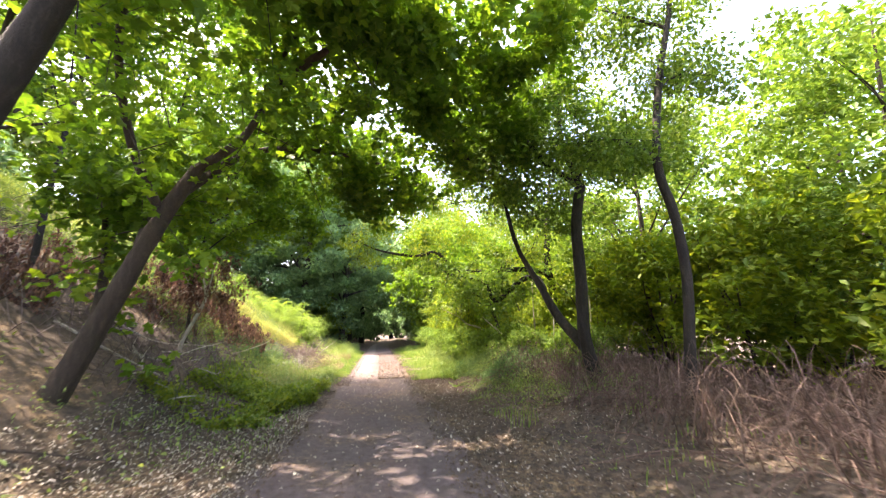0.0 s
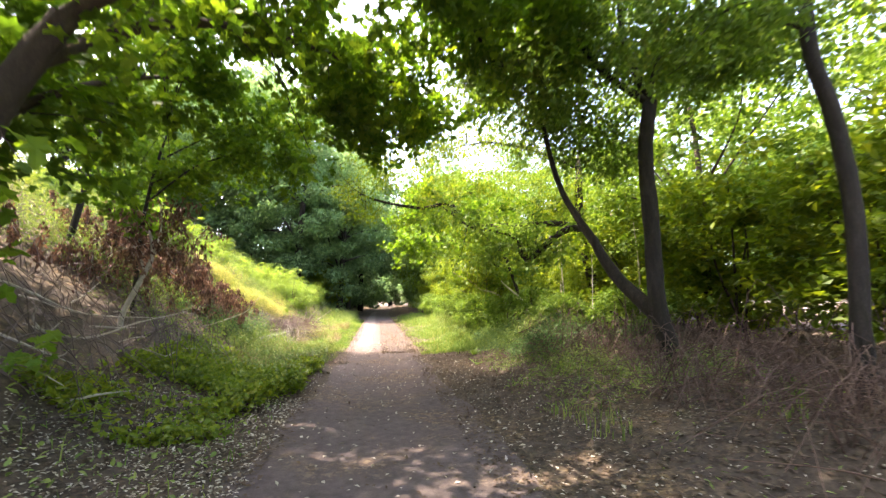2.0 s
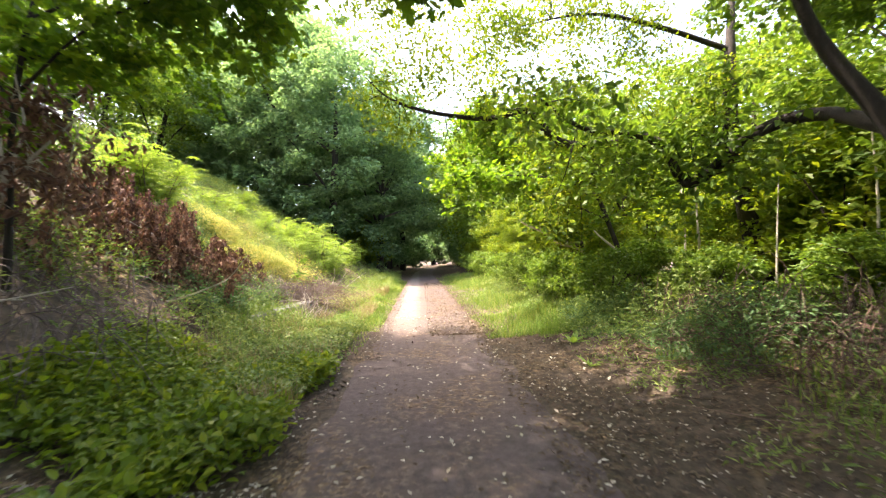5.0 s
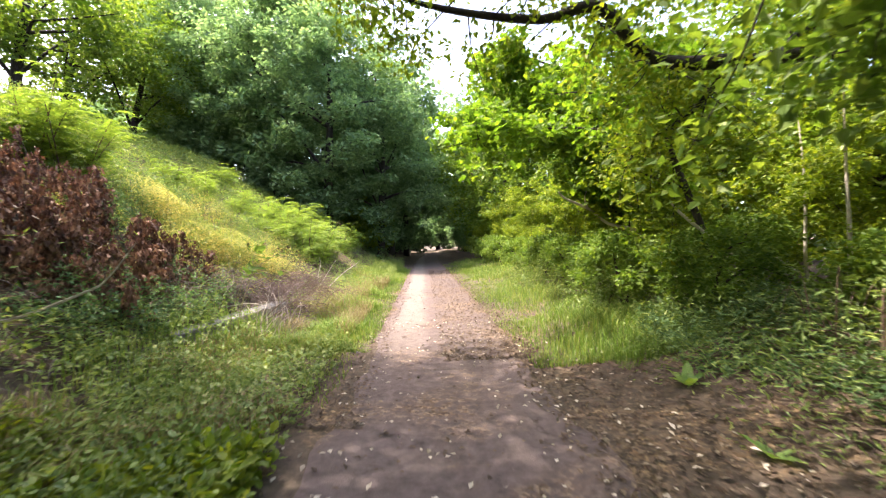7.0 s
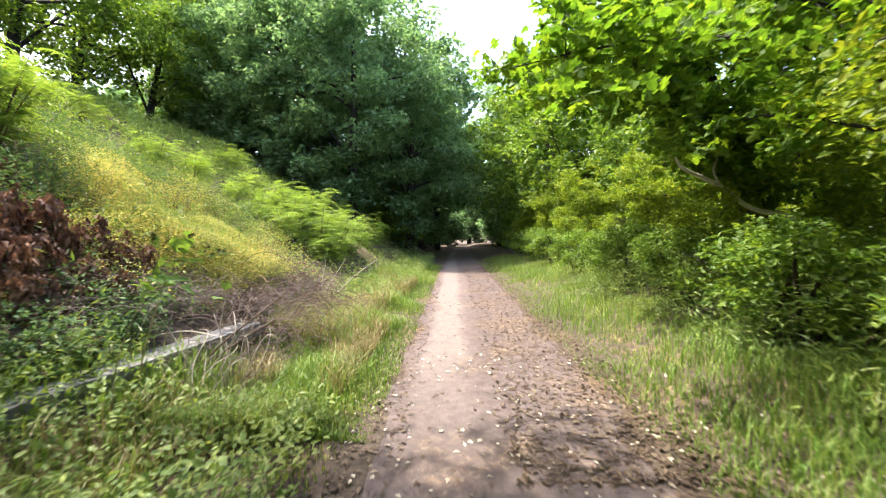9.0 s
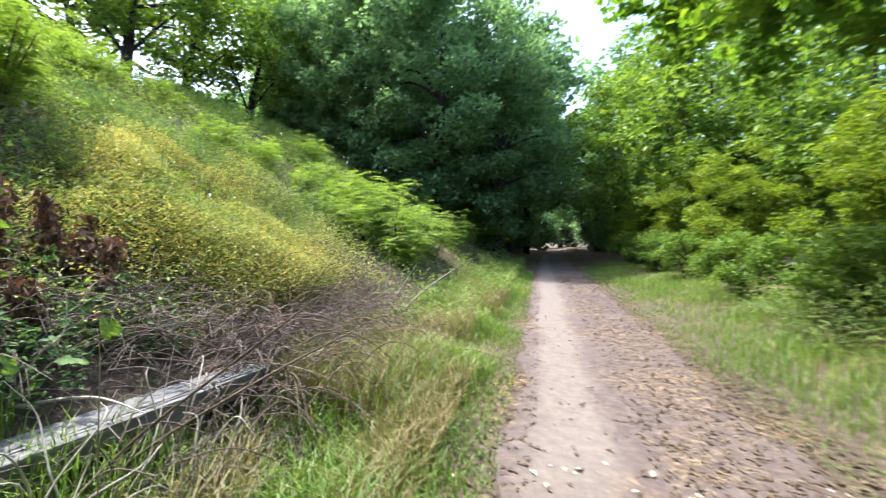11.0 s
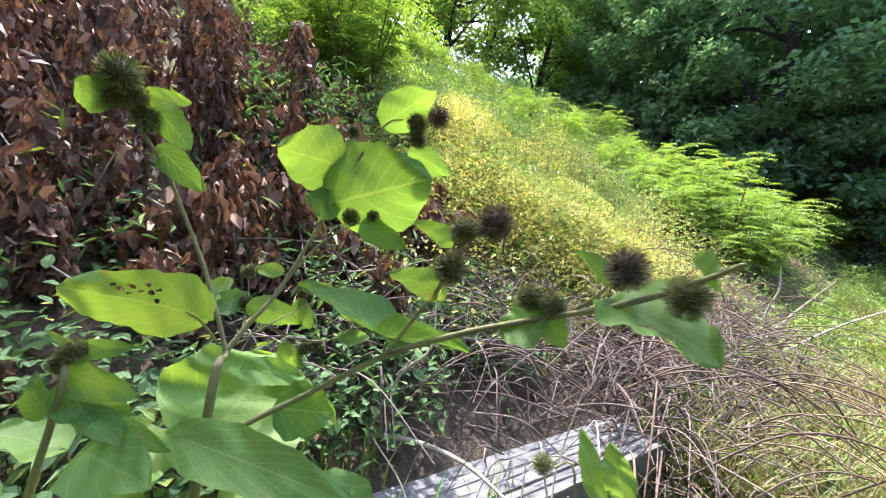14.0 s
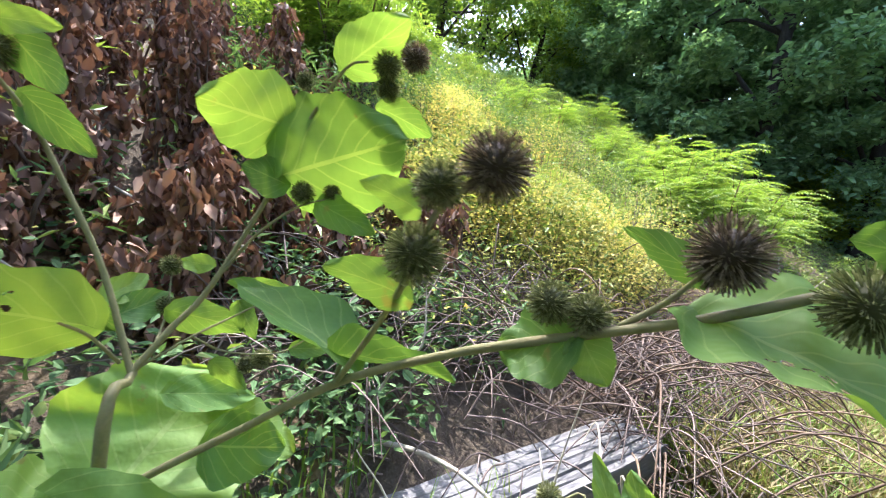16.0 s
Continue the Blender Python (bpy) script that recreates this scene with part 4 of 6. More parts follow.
# locust shrubs with feathered leaves
def locust(label):
    s = thing("locust_shrub", label, "shrub", "locust shrubs")
    stems, pos, ways, size = [], [], [], []
    for _ in range(9):
        a, r = rng.uniform(0, 2 * np.pi), rng.uniform(0.3, 1.0)
        top = np.array((math.cos(a) * r, math.sin(a) * r, rng.uniform(0.8, 1.5)))
        root = np.array((math.cos(a) * 0.25 * r, math.sin(a) * 0.25 * r, -0.1))
        part("stem", np_mesh("stem", *tube([root, (root + top) / 2 + (0, 0, 0.1), top], [0.014, 0.01, 0.005], 5, 3), TWIG_DARK, True), s)
        for _ in range(21):
            q = root + (top - root) * rng.uniform(0.25, 1.0)
            b = rng.uniform(0, 2 * np.pi)
            way = unit(np.array((math.cos(b), math.sin(b), rng.uniform(0.1, 0.9))))
            side = unit(np.cross(way, (0, 0, 1)))
            n = 13
            for j in range(1, n + 1):
                c = q + way * 0.6 * j / n - np.array((0, 0, 0.22)) * (j / n) ** 2
                for sg in (-1, 1):
                    pos.append(c)
                    ways.append(side * sg + way * 0.35 - (0, 0, 0.2))
                    size.append(0.115 * (1 - 0.5 * abs(j / n - 0.45)))
    v, f = leaves(np.array(pos), np.array(size), LANCE, ways=np.array(ways), droop=0.1, jitter=0.12)
    part("foliage", np_mesh("foliage", v, f, LEAF_LOCUST), s)
    return s


loc_a = locust("bright green locust shrub with feathered leaves on the bank")
loc_b = locust("bright green locust shrub with feathered leaves on the bank")
loc_a.matrix_basis = spot(-5.1, 24.3, 0.0, 0.85)
loc_b.matrix_basis = spot(-4.5, 26.6, 1.0, 1.1)
for k, (x, y, a, s) in enumerate([(-4.6, 25.3, 2.1, 0.95), (-5.5, 25.2, 3.0, 1.05), (-5.7, 26.7, 0.6, 1.15), (-6.5, 25.6, 4.1, 0.95), (-4.4, 28.2, 5.2, 1.1), (-5.6, 29.6, 1.3, 1.1), (-7.7, 23.7, 2.4, 0.65), (-7.1, 24.7, 3.6, 0.75),
                                  (-8.5, 23.3, 0.9, 0.65), (-8.9, 25.4, 4.6, 0.7), (-10.6, 21.7, 5.5, 0.8), (-7.7, 18.5, 1.6, 1.4), (-8.3, 18.3, 2.9, 1.2), (-8.1, 28.2, 0.2, 0.85), (-4.6, 32.5, 3.3, 1.1), (-6.6, 33.5, 4.9, 1.1), (-9.6, 28.8, 1.9, 0.85),
                                  (-11.4, 24.4, 0.4, 0.75), (-10.9, 17.6, 2.7, 0.8), (-6.0, 23.9, 5.1, 0.7), (-4.0, 24.6, 1.0, 0.7), (-6.6, 27.6, 2.0, 0.95)]):
    copy_thing(loc_a if k % 2 else loc_b, spot(x, y, a, s))

# verges
x, y = area(30000, -3.1, -0.85, 15.5, 36)
g1 = blades(x, y, 0.34 * np.clip((-0.7 - x) / 0.9, 0.2, 1) * np.clip(1 + 0.5 * field(x, y, 1.5, 9.1), 0.4, 1.6), 0.006, 0.55)
x, y = area(26000, 1.4, 4.3, 14.5, 40)
g2 = blades(x, y, 0.26 * np.clip((x - 1.2) / 1.0, 0.2, 1) * np.clip(1 + 0.5 * field(x, y, 1.5, 9.7), 0.4, 1.6), 0.006, 0.5)
x, y = area(11000, -3.6, -1.0, 6, 16.5, False)
k = clumped(x, y, 1.4, -0.9, 2.0) & (rng.random(11000) < np.clip((y - 11.0) / 2.5, 0.03, 1))
g3 = blades(x[k], y[k], 0.30 * np.clip((-0.9 - x[k]) / 0.8, 0.25, 1))
x, y = area(16000, 2.4, 6.0, 3, 15, False)
k = clumped(x, y, 1.5, 0.2, 4.0) & (rng.random(16000) < np.clip((y - 4) / 9, 0.1, 1))
g4 = blades(x[k], y[k], 0.2)
stuff("grass", [g1, g2, g3, g4], GRASS, "long green and straw-coloured grass along the path", "grass")
x, y = area(9000, -2.8, -1.4, 18.0, 27)
k = clumped(x, y, 1.7, 0.35, 3.0)
x, y = x[k], y[k]
x2, y2 = area(9000, -2.5, -1.3, 16.3, 21.5, False)
k = clumped(x2, y2, 1.9, 0.0, 3.6)
x3, y3 = area(8000, -3.3, -1.3, 9.2, 16, False)
m = clumped(x3, y3, 1.6, 0.2, 3.9) & (np.abs(x3 + 3.2 - 0.15 * (y3 - 16.4)) > 0.4) & (y3 > 11)
stuff("dry_grass", [blades(x, y, 0.55, 0.005, 0.5), blades(x2[k], y2[k], 0.4, 0.005, 0.6), blades(x3[m], y3[m], 0.36, 0.005, 0.6)], STRAW, "tall dry straw-coloured grass beside the path", "grass")
x, y = area(34000, -3.9, -1.2, 5, 16, False)
k = clumped(x, y, 1.2, -0.9, 5.0) & (rng.random(34000) < np.clip((y - 10.5) / 2.5, 0.06, 1))
x, y = x[k], y[k]
h = len(x) // 2
v1 = merge([weed_leaves(x[:h], y[:h], 0.26, 0.058, OVATE), weed_leaves(x[h:], y[h:], np.clip(0.3 + 0.2 * field(x[h:], y[h:], 2.0, 4.4), 0.1, 0.6), 0.075, LANCE)])
x, y = area(12000, -3.0, -1.5, 20, 40, False)
k = rng.random(12000) < np.clip((y - 20) / 5, 0.1, 1)
x, y = x[k], y[k]
v2 = weed_leaves(x, y, np.clip(0.55 + 0.3 * field(x, y, 1.6, 3.3), 0.15, 1.0), 0.11, LANCE)
x, y = area(17000, 2.9, 6.2, 11.5, 24, False)
k = x > 2.9 + 0.35 * np.clip(14.5 - y, 0, 3)
x, y = x[k], y[k]
v3 = weed_leaves(x, y, np.clip(0.6 + 0.3 * field(x, y, 1.4, 5.5), 0.2, 1.0), 0.11, LANCE)
x, y = area(1600, 2.6, 6.5, 3, 13, False)
k = clumped(x, y, 1.3, 0.5, 6.0)
v4 = weed_leaves(x[k], y[k], 0.2, 0.06, LANCE)
x, y = area(30000, 2.3, 7.0, 7.5, 15.5, False)
k = clumped(x, y, 1.6, -0.25, 7.1) & (rng.random(30000) < np.clip((x - 1.9) / 2.2, 0, 1))
v4 = merge([v4, weed_leaves(x[k], y[k], np.clip(0.25 + 0.2 * field(x[k], y[k], 1.8, 2.9), 0.05, 0.6), 0.075, LANCE)])
x, y = area(16000, 3.0, 6.8, 10.5, 15.6, False)
k = x > 3.0 + 0.3 * np.sin(2.1 * y) + 0.25 * np.clip(13 - y, 0, 3)
x, y = x[k], y[k]
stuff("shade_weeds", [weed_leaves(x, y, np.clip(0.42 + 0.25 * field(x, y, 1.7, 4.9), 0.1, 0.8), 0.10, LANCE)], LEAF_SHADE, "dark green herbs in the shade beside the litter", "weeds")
stuff("verge_weeds", [v1, v2, v3, v4], LEAF_WEED, "leafy green weeds along both edges of the path", "weeds")

# low plants in the brighter leaf colour, standing in for a sunlit patch
x, y = area(24000, -3.7, -1.15, 7.6, 12.6, False)
k = (x < -1.25 - 0.22 * np.clip(10 - y, 0, 3) - 0.15 * np.sin(3 * y)) & (field(x, y, 1.8, 8.3) > rng.normal(-0.5, 0.35, len(x)))
x, y = x[k], y[k]
stuff("ground_cover", [weed_leaves(x, y, np.clip(0.2 + 0.12 * field(x, y, 2.2, 1.9), 0.05, 0.4), 0.085, OVATE)], LEAF_BRIGHT, "low leafy plants at the bank foot, sunlit brightness in their green", "weeds")

# fallen leaves
def litter(n, x0, x1, y0, y1, size, near=False, shape=DIAMOND):
    x, y = area(n, x0, x1, y0, y1, near)
    p = on_ground(x, y, 0.018)
    return leaves(p, size, shape, ways=np.stack([rng.normal(0, 1, n), rng.normal(0, 1, n), np.zeros(n)], -1), droop=0.0, up=3.0, jitter=0.3)


stuff("fallen_leaves", [litter(1500, -1.2, 1.5, 1, 24, 0.055), litter(24000, 1.1, 5.8, 1, 16, 0.055), litter(9000, -3.4, -0.9, 1, 12, 0.06), litter(6500, 0.25, 1.8, 15, 34, 0.055, True), litter(1900, -1.35, -0.6, 13, 28, 0.05, True)],
      LITTER, "brown and tan fallen leaves on the ground", "leaves")

stuff("fallen_leaves", [litter(650, -1.2, 1.5, 3, 18, 0.055), litter(300, 1.2, 2.6, 4, 17, 0.06), litter(260, -2.0, -1.0, 2, 12, 0.05), litter(6500, -3.6, -1.0, 1, 9.5, 0.042), litter(1500, 1.5, 4.0, 2, 12, 0.035)], LITTER_PALE, "pale bleached leaves scattered over the path", "leaves")

# dry vines on the low side
def arch(n, x0, x1, y0, y1, tall, reach):
    x, y = area(n, x0, x1, y0, y1, False)
    a = on_ground(x, y, -0.02)
    d = rng.standard_normal((n, 3)) * reach
    m = a + d * 0.4 + np.stack([0 * x, 0 * x, tall * rng.uniform(0.4, 1.1, n)], -1)
    b = a + d
    b[:, 2] = height(b[:, 0], b[:, 1]) + tall * rng.uniform(0.0, 0.7, n)
    return [tube([p, q, r], [0.007, 0.006, 0.003], 3, 4) for p, q, r in zip(a, m, b)]


stuff("dry_vines", arch(2500, 3.7, 8.5, 2.0, 11.5, 0.46, 0.75) + arch(320, 4.0, 6.5, 11, 13.5, 0.6, 0.5), BRACKEN, "tangle of dry brown vines on the ground", "vines", True)

# dead brush in front of the bank
a = arch(330, -6.3, -3.2, 7.0, 13.0, 0.45, 0.7)
stuff("dead_sticks", a, TWIG, "grey dead sticks strewn on the bank", "sticks", True)


def stick(pts, r, label, mat=BARK_PALE, group="dead branches on the bank"):
    s = thing("dead_branch", label, "branch", group)
    limb(s, pts, [r, r * 0.85, r * 0.6, r * 0.25], mat, 7, "stem")
    return s


for _ in range(16):
    p = np.array((rng.uniform(-5.6, -3.2), rng.uniform(7.8, 11.4), 0.0))
    b = rng.uniform(0, 2 * np.pi)
    q = p + np.array((math.cos(b), math.sin(b), 0)) * rng.uniform(0.35, 0.8)
    m = (p + q) / 2 + rng.standard_normal(3) * 0.09
    for c, h in ((p, 0.0), (m, 0.14), (q, rng.uniform(0.05, 0.45))):
        c[2] = float(height(c[0], c[1])) + h
    stick([p, m, q], rng.uniform(0.010, 0.02), "grey dead branch lying on the bank")
stick([(-4.4, 13.6, 0.95), (-4.1, 13.6, 0.95), (-3.41, 13.6, 1.2), (-3.19, 13.6, 1.33), (-2.9, 13.6, 1.69)], 0.018, "forked pale dead branch leaning out of the weeds")
stick([(-6.4, 9.6, 2.2), (-5.4, 9.8, 1.75), (-4.7, 10.1, 1.35), (-3.7, 10.6, 1.25)], 0.022, "grey dead branch lying on the bank")
stick([(-4.9, 9.0, 1.3), (-4.3, 9.5, 1.0), (-3.9, 10.2, 1.2), (-3.5, 10.9, 1.35)], 0.02, "grey dead branch lying on the bank")
stick([(-5.5, 8.2, 1.75), (-4.6, 8.4, 1.2), (-3.8, 8.6, 0.75)], 0.025, "grey dead branch lying on the bank")
stick([(-3.7, 4.2, 0.66), (-3.2, 4.9, 0.40), (-2.75, 5.4, 0.16)], 0.018, "grey dead branch lying on the bank", BARK_GREY)


def brush_pile(name, label, spots, n_leaf, leaf_size, n_stick):
    """Cut brush whose leaves have withered: sticks and hanging brown leaves in upright tufts."""
    b = thing(name, label, "brush")
    tufts = []
    for x, y, tall, wide in spots:
        for _ in range(n_stick):
            p = np.array((x + rng.normal(0, wide), y + rng.normal(0, wide), 0))
            p[2] = float(height(p[0], p[1])) - 0.02
            q = p + (rng.normal(0, 0.14), rng.normal(0, 0.14), tall * rng.uniform(0.4, 1.15))
            part("branch", np_mesh("branch", *tube([p, (p + q) / 2 + rng.standard_normal(3) * 0.06, q], [0.012, 0.009, 0.004], 4, 3), TWIG_DARK, True), b)
            for s in np.linspace(0.25, 1, 7):
                tufts.append(p + (q - p) * s)
    p = clumps(tufts, 0.085, n_leaf, 1.4)
    v, f = leaves(p, leaf_size, CURL, ways=np.tile((0.0, 0.0, -1.0), (n_leaf, 1)), droop=0.5, up=0.2, jitter=0.6)
    v = v + rng.normal(0, 0.007, v.shape)
    part("withered_leaves", np_mesh("withered_leaves", v, f, LEAF_DEAD, True), b)
    return b


brush_pile("brush_pile", "heap of cut brush with withered brown leaves on the bank",
           [(-4.5, 17.5, 0.55, 0.22), (-4.8, 17.0, 0.75, 0.3), (-5.3, 16.6, 1.0, 0.35), (-5.7, 16.1, 1.1, 0.4), (-5.4, 15.4, 1.0, 0.4), (-6.3, 15.6, 1.1, 0.45), (-6.4, 14.6, 1.1, 0.45), (-5.6, 14.5, 0.9, 0.4), (-7.2, 15.4, 1.1, 0.45),
            (-7.0, 16.5, 0.8, 0.4), (-6.5, 17.2, 0.6, 0.3), (-7.8, 14.6, 1.1, 0.45), (-4.7, 15.3, 0.7, 0.3), (-4.5, 16.1, 0.6, 0.28), (-4.9, 14.4, 0.7, 0.3), (-4.4, 16.8, 0.5, 0.25), (-4.2, 14.6, 0.5, 0.25)], 32000, 0.082, 15)
brush_pile("brush_pile", "smaller heap of withered brown brush on the bank", [(-5.6, 12.6, 0.8, 0.35), (-6.5, 12.0, 0.9, 0.4), (-6.0, 13.4, 0.8, 0.3), (-7.3, 11.2, 0.9, 0.4), (-6.8, 9.4, 0.9, 0.45), (-6.2, 8.2, 0.8, 0.4)], 4200, 0.10, 12)


# ---- weathered timber and the dead stalks over it ----
def wood_mat():
    return rough_mat("weathered_wood", [(0.25, (0.05, 0.048, 0.05)), (0.5, (0.135, 0.132, 0.138)), (0.75, (0.24, 0.234, 0.242))], 7.0, 0.8, 0.8, (6, 0.5, 6), 45.0, distance=0.006)


WOOD = wood_mat()


def timber(name, label, a, b, wide, thick, roll=0.0):
    """An old squared timber from a to b: splayed ends, split along the grain, worn edges."""
    t = thing(name, label, "timber", "old timbers", at=((a[0] + b[0]) / 2, (a[1] + b[1]) / 2, (a[2] + b[2]) / 2))
    A, B = np.array(a), np.array(b)
    d = B - A
    long = np.linalg.norm(d)
    xs = np.array([-0.5, -0.46, -0.2, -0.06, 0.0, 0.06, 0.25, 0.46, 0.5])
    drop = np.array([-0.012, 0, 0, 0, -0.006, 0, 0, 0, -0.012])
    n, m = 40, 2 * len(xs)
    edges = [-0.5, -0.14, 0.2, 0.5]
    for q in range(3):
        w, mid = wide * (edges[q + 1] - edges[q]) - 0.006, wide * (edges[q + 1] + edges[q]) / 2
        lift, tail = rng.uniform(-0.008, 0.008), rng.uniform(-0.05, 0.05)
        v = []
        for k in range(n + 1):
            s = k / n
            y = (s - 0.5) * long + tail * s
            wear = 0.004 * np.sin(9 * s + xs * 8 + q) + rng.normal(0, 0.0018, len(xs))
            jag = rng.normal(0, 0.02, len(xs)) if k in (0, n) else np.zeros(len(xs))
            top = np.stack([mid + xs * w * (1 + 0.03 * np.sin(14 * s + q)), y + jag, thick / 2 + lift + drop + wear], -1)
            bot = np.stack([mid + xs[::-1] * w * 0.97, y + jag, np.full(len(xs), -thick / 2) - wear], -1)
            v.append(np.concatenate([top, bot]))
        i, j = np.meshgrid(np.arange(n), np.arange(m), indexing="ij")
        f = np.stack([i * m + j, i * m + (j + 1) % m, (i + 1) * m + (j + 1) % m, (i + 1) * m + j], -1).reshape(-1, 4)
        caps = [(e + c, e + c + 1, e + m - 2 - c, e + m - 1 - c) for e in (0, n * m) for c in range(len(xs) - 1)]
        part("plank", np_mesh("plank", np.array(v).reshape(-1, 3), np.concatenate([f, np.array(caps)]), WOOD), t)
    yaw, pitch = math.atan2(-d[0], d[1]), math.asin(d[2] / long)
    t.matrix_basis = Matrix.Translation(t.location) @ Euler((pitch, roll, yaw)).to_matrix().to_4x4()
    return t


timber("old_timber", "grey weathered squared timber lying beside the path", (-3.42, 14.9, 0.40), (-2.99, 17.85, 0.40), 0.31, 0.16, 0.05)
timber("old_timber", "grey split timber half buried in dead stalks", (-2.98, 18.6, 0.30), (-2.75, 20.4, 0.36), 0.24, 0.12, 0.15)

x, y = rng.normal(-2.95, 0.33, 620), 17.4 + 3.3 * rng.beta(1.6, 1.8, 620)
a = on_ground(x, y)
a[:, 2] += rng.uniform(0.02, 0.55, len(x)) * np.exp(-((x + 2.95) / 0.5) ** 2)
d = rng.standard_normal((len(x), 3)) * (0.32, 0.42, 0.10)
arcs = [tube([p, p + q * 0.5 + (0, 0, rng.uniform(0.02, 0.16)), p + q], [0.0045, 0.004, 0.0022], 4, 4) for p, q in zip(a, d)]
x, y = np.concatenate([rng.normal(-3.0, 0.4, 90), rng.normal(-3.75, 0.25, 150)]), rng.uniform(16.4, 18.4, 240)
a = on_ground(x, y)
a[:, 2] += rng.uniform(0.05, 0.40, len(x))
d = rng.standard_normal((len(x), 3)) * (0.30, 0.40, 0.14)
arcs += [tube([p, p + q * 0.5 + (0, 0, rng.uniform(0.02, 0.14)), p + q], [0.0045, 0.004, 0.002], 4, 4) for p, q in zip(a, d)]
x, y = rng.uniform(-4.25, -3.55, 420), rng.uniform(16.0, 18.3, 420)
a = on_ground(x, y)
a[:, 2] += rng.uniform(0.0, 0.28, len(x))
d = rng.standard_normal((len(x), 3)) * (0.24, 0.30, 0.10)
arcs += [tube([p, p + q * 0.5 + (0, 0, rng.uniform(0.02, 0.10)), p + q], [0.004, 0.0035, 0.002], 3, 4) for p, q in zip(a, d)]
x, y = rng.normal(-5.3, 1.0, 260), rng.normal(20.0, 1.2, 260)
k = (x < -3.7) & (x > -7.3)
a = on_ground(x[k], y[k])
d = np.stack([rng.normal(0.05, 0.12, len(a)), rng.normal(0, 0.12, len(a)), rng.uniform(0.6, 1.05, len(a))], -1)
stuff("dry_stems", stalks(a, a + d, 0.0035, 3, 0.06), TWIG, "dry straw-brown stems standing in the goldenrod", "stalks", True)
stuff("dead_stalks", arcs, TWIG, "tangle of grey-brown dead stalks heaped over the timber", "stalks", True)
for _ in range(22):
    p = np.array((rng.normal(-2.72, 0.14), rng.uniform(15.9, 17.3), 0.0))
    p[2] = float(height(p[0], p[1]))
    q = p + (rng.normal(0.02, 0.16), rng.normal(0.12, 0.2), rng.uniform(0.25, 0.6))
    stick([p - (0, 0, 0.03), (p + q) / 2 + rng.standard_normal(3) * 0.06, q, q + rng.standard_normal(3) * 0.08], 0.0065, "pale broken dry stalk beside the timber", BARK_PALE, "pale dry stalks")
x, y = rng.normal(-2.6, 0.22, 160), rng.uniform(15.9, 17.6, 160)
a = on_ground(x, y)
d = np.stack([rng.normal(0.05, 0.2, 160), rng.normal(0.1, 0.25, 160), rng.uniform(0.1, 0.42, 160)], -1)
stuff("dead_stalks", stalks(a, a + d, 0.0045, 4, 0.12), TWIG, "pale broken stalks standing beside the timber", "stalks", True)
x, y = rng.uniform(-4.3, -3.0, 420), rng.uniform(17.6, 21.5, 420)
a = on_ground(x, y)
d = np.stack([rng.normal(0.1, 0.3, 420), rng.normal(-0.1, 0.3, 420), rng.uniform(0.15, 0.65, 420)], -1)
stuff("dead_stalks", stalks(a, a + d, 0.003, 3, 0.12), BRACKEN, "dry brown stalks at the foot of the goldenrod", "stalks", True)

x, y = rng.normal(-2.85, 0.45, 300), 17.2 + 3.6 * rng.random(300) ** 0.8
a = on_ground(x, y)
a[:, 2] += rng.uniform(0.0, 0.42, 300)
b = rng.uniform(0, 2 * np.pi, 300)
d = np.stack([np.cos(b), np.sin(b), rng.uniform(-0.12, 0.15, 300)], -1) * rng.uniform(0.5, 1.2, 300)[:, None]
arcs = []
for p, q in zip(a, d):
    e = p + q
    e[2] = max(e[2], float(height(e[0], e[1])) + 0.02)
    up = rng.uniform(0.08, 0.32)
    arcs.append(tube([p, p + q * 0.35 + (0, 0, up), p + q * 0.7 + (0, 0, up * 0.9), e], [0.0055, 0.005, 0.004, 0.002], 4, 4))
stuff("dead_stalks", arcs, TWIG_DARK, "long arching purple-brown dead stems over the timber", "stalks", True)
stick([(-2.95, 16.5, 0.2), (-2.7, 16.62, 0.5), (-2.15, 16.75, 0.95), (-1.65, 16.87, 1.36)], 0.011, "long dark bare stem leaning towards the path", TWIG_DARK, "bare stems")
stick([(-2.95, 16.6, 0.2), (-2.7, 16.8, 0.42), (-2.2, 17.2, 0.75), (-1.71, 17.55, 1.02)], 0.011, "long dark bare stem leaning towards the path", TWIG_DARK, "bare stems")
stick([(-3.75, 16.3, 0.55), (-3.5, 16.6, 0.58), (-3.15, 16.7, 0.62), (-2.8, 16.72, 0.56)], 0.014, "grey dead branch lying across the timber")
stick([(-3.05, 21.0, 0.4), (-3.05, 21.0, 0.8), (-2.98, 21.0, 1.05), (-3.0, 21.0, 1.3)], 0.016, "tall bleached dry stalk", BARK_PALE, "bleached stalks")
stick([(-3.1, 21.2, 0.4), (-2.9, 21.3, 0.75), (-2.6, 21.3, 1.2)], 0.015, "leaning bleached dry stalk", BARK_PALE, "bleached stalks")
stick([(-2.9, 21.4, 0.35), (-2.5, 21.5, 0.75), (-1.95, 21.6, 1.15)], 0.015, "leaning bleached dry stalk", BARK_PALE, "bleached stalks")
stick([(-3.6, 16.5, 0.5), (-3.5, 16.62, 0.85), (-3.4, 16.7, 1.0), (-3.46, 16.75, 1.25)], 0.008, "crooked pale dead twig standing up", BARK_PALE, "bleached stalks")
stick([(-6.9, 14.9, 3.05), (-6.0, 15.1, 2.5), (-5.1, 15.2, 1.95), (-4.5, 15.4, 1.6)], 0.010, "long pale dead branch across the brush", BARK_PALE)
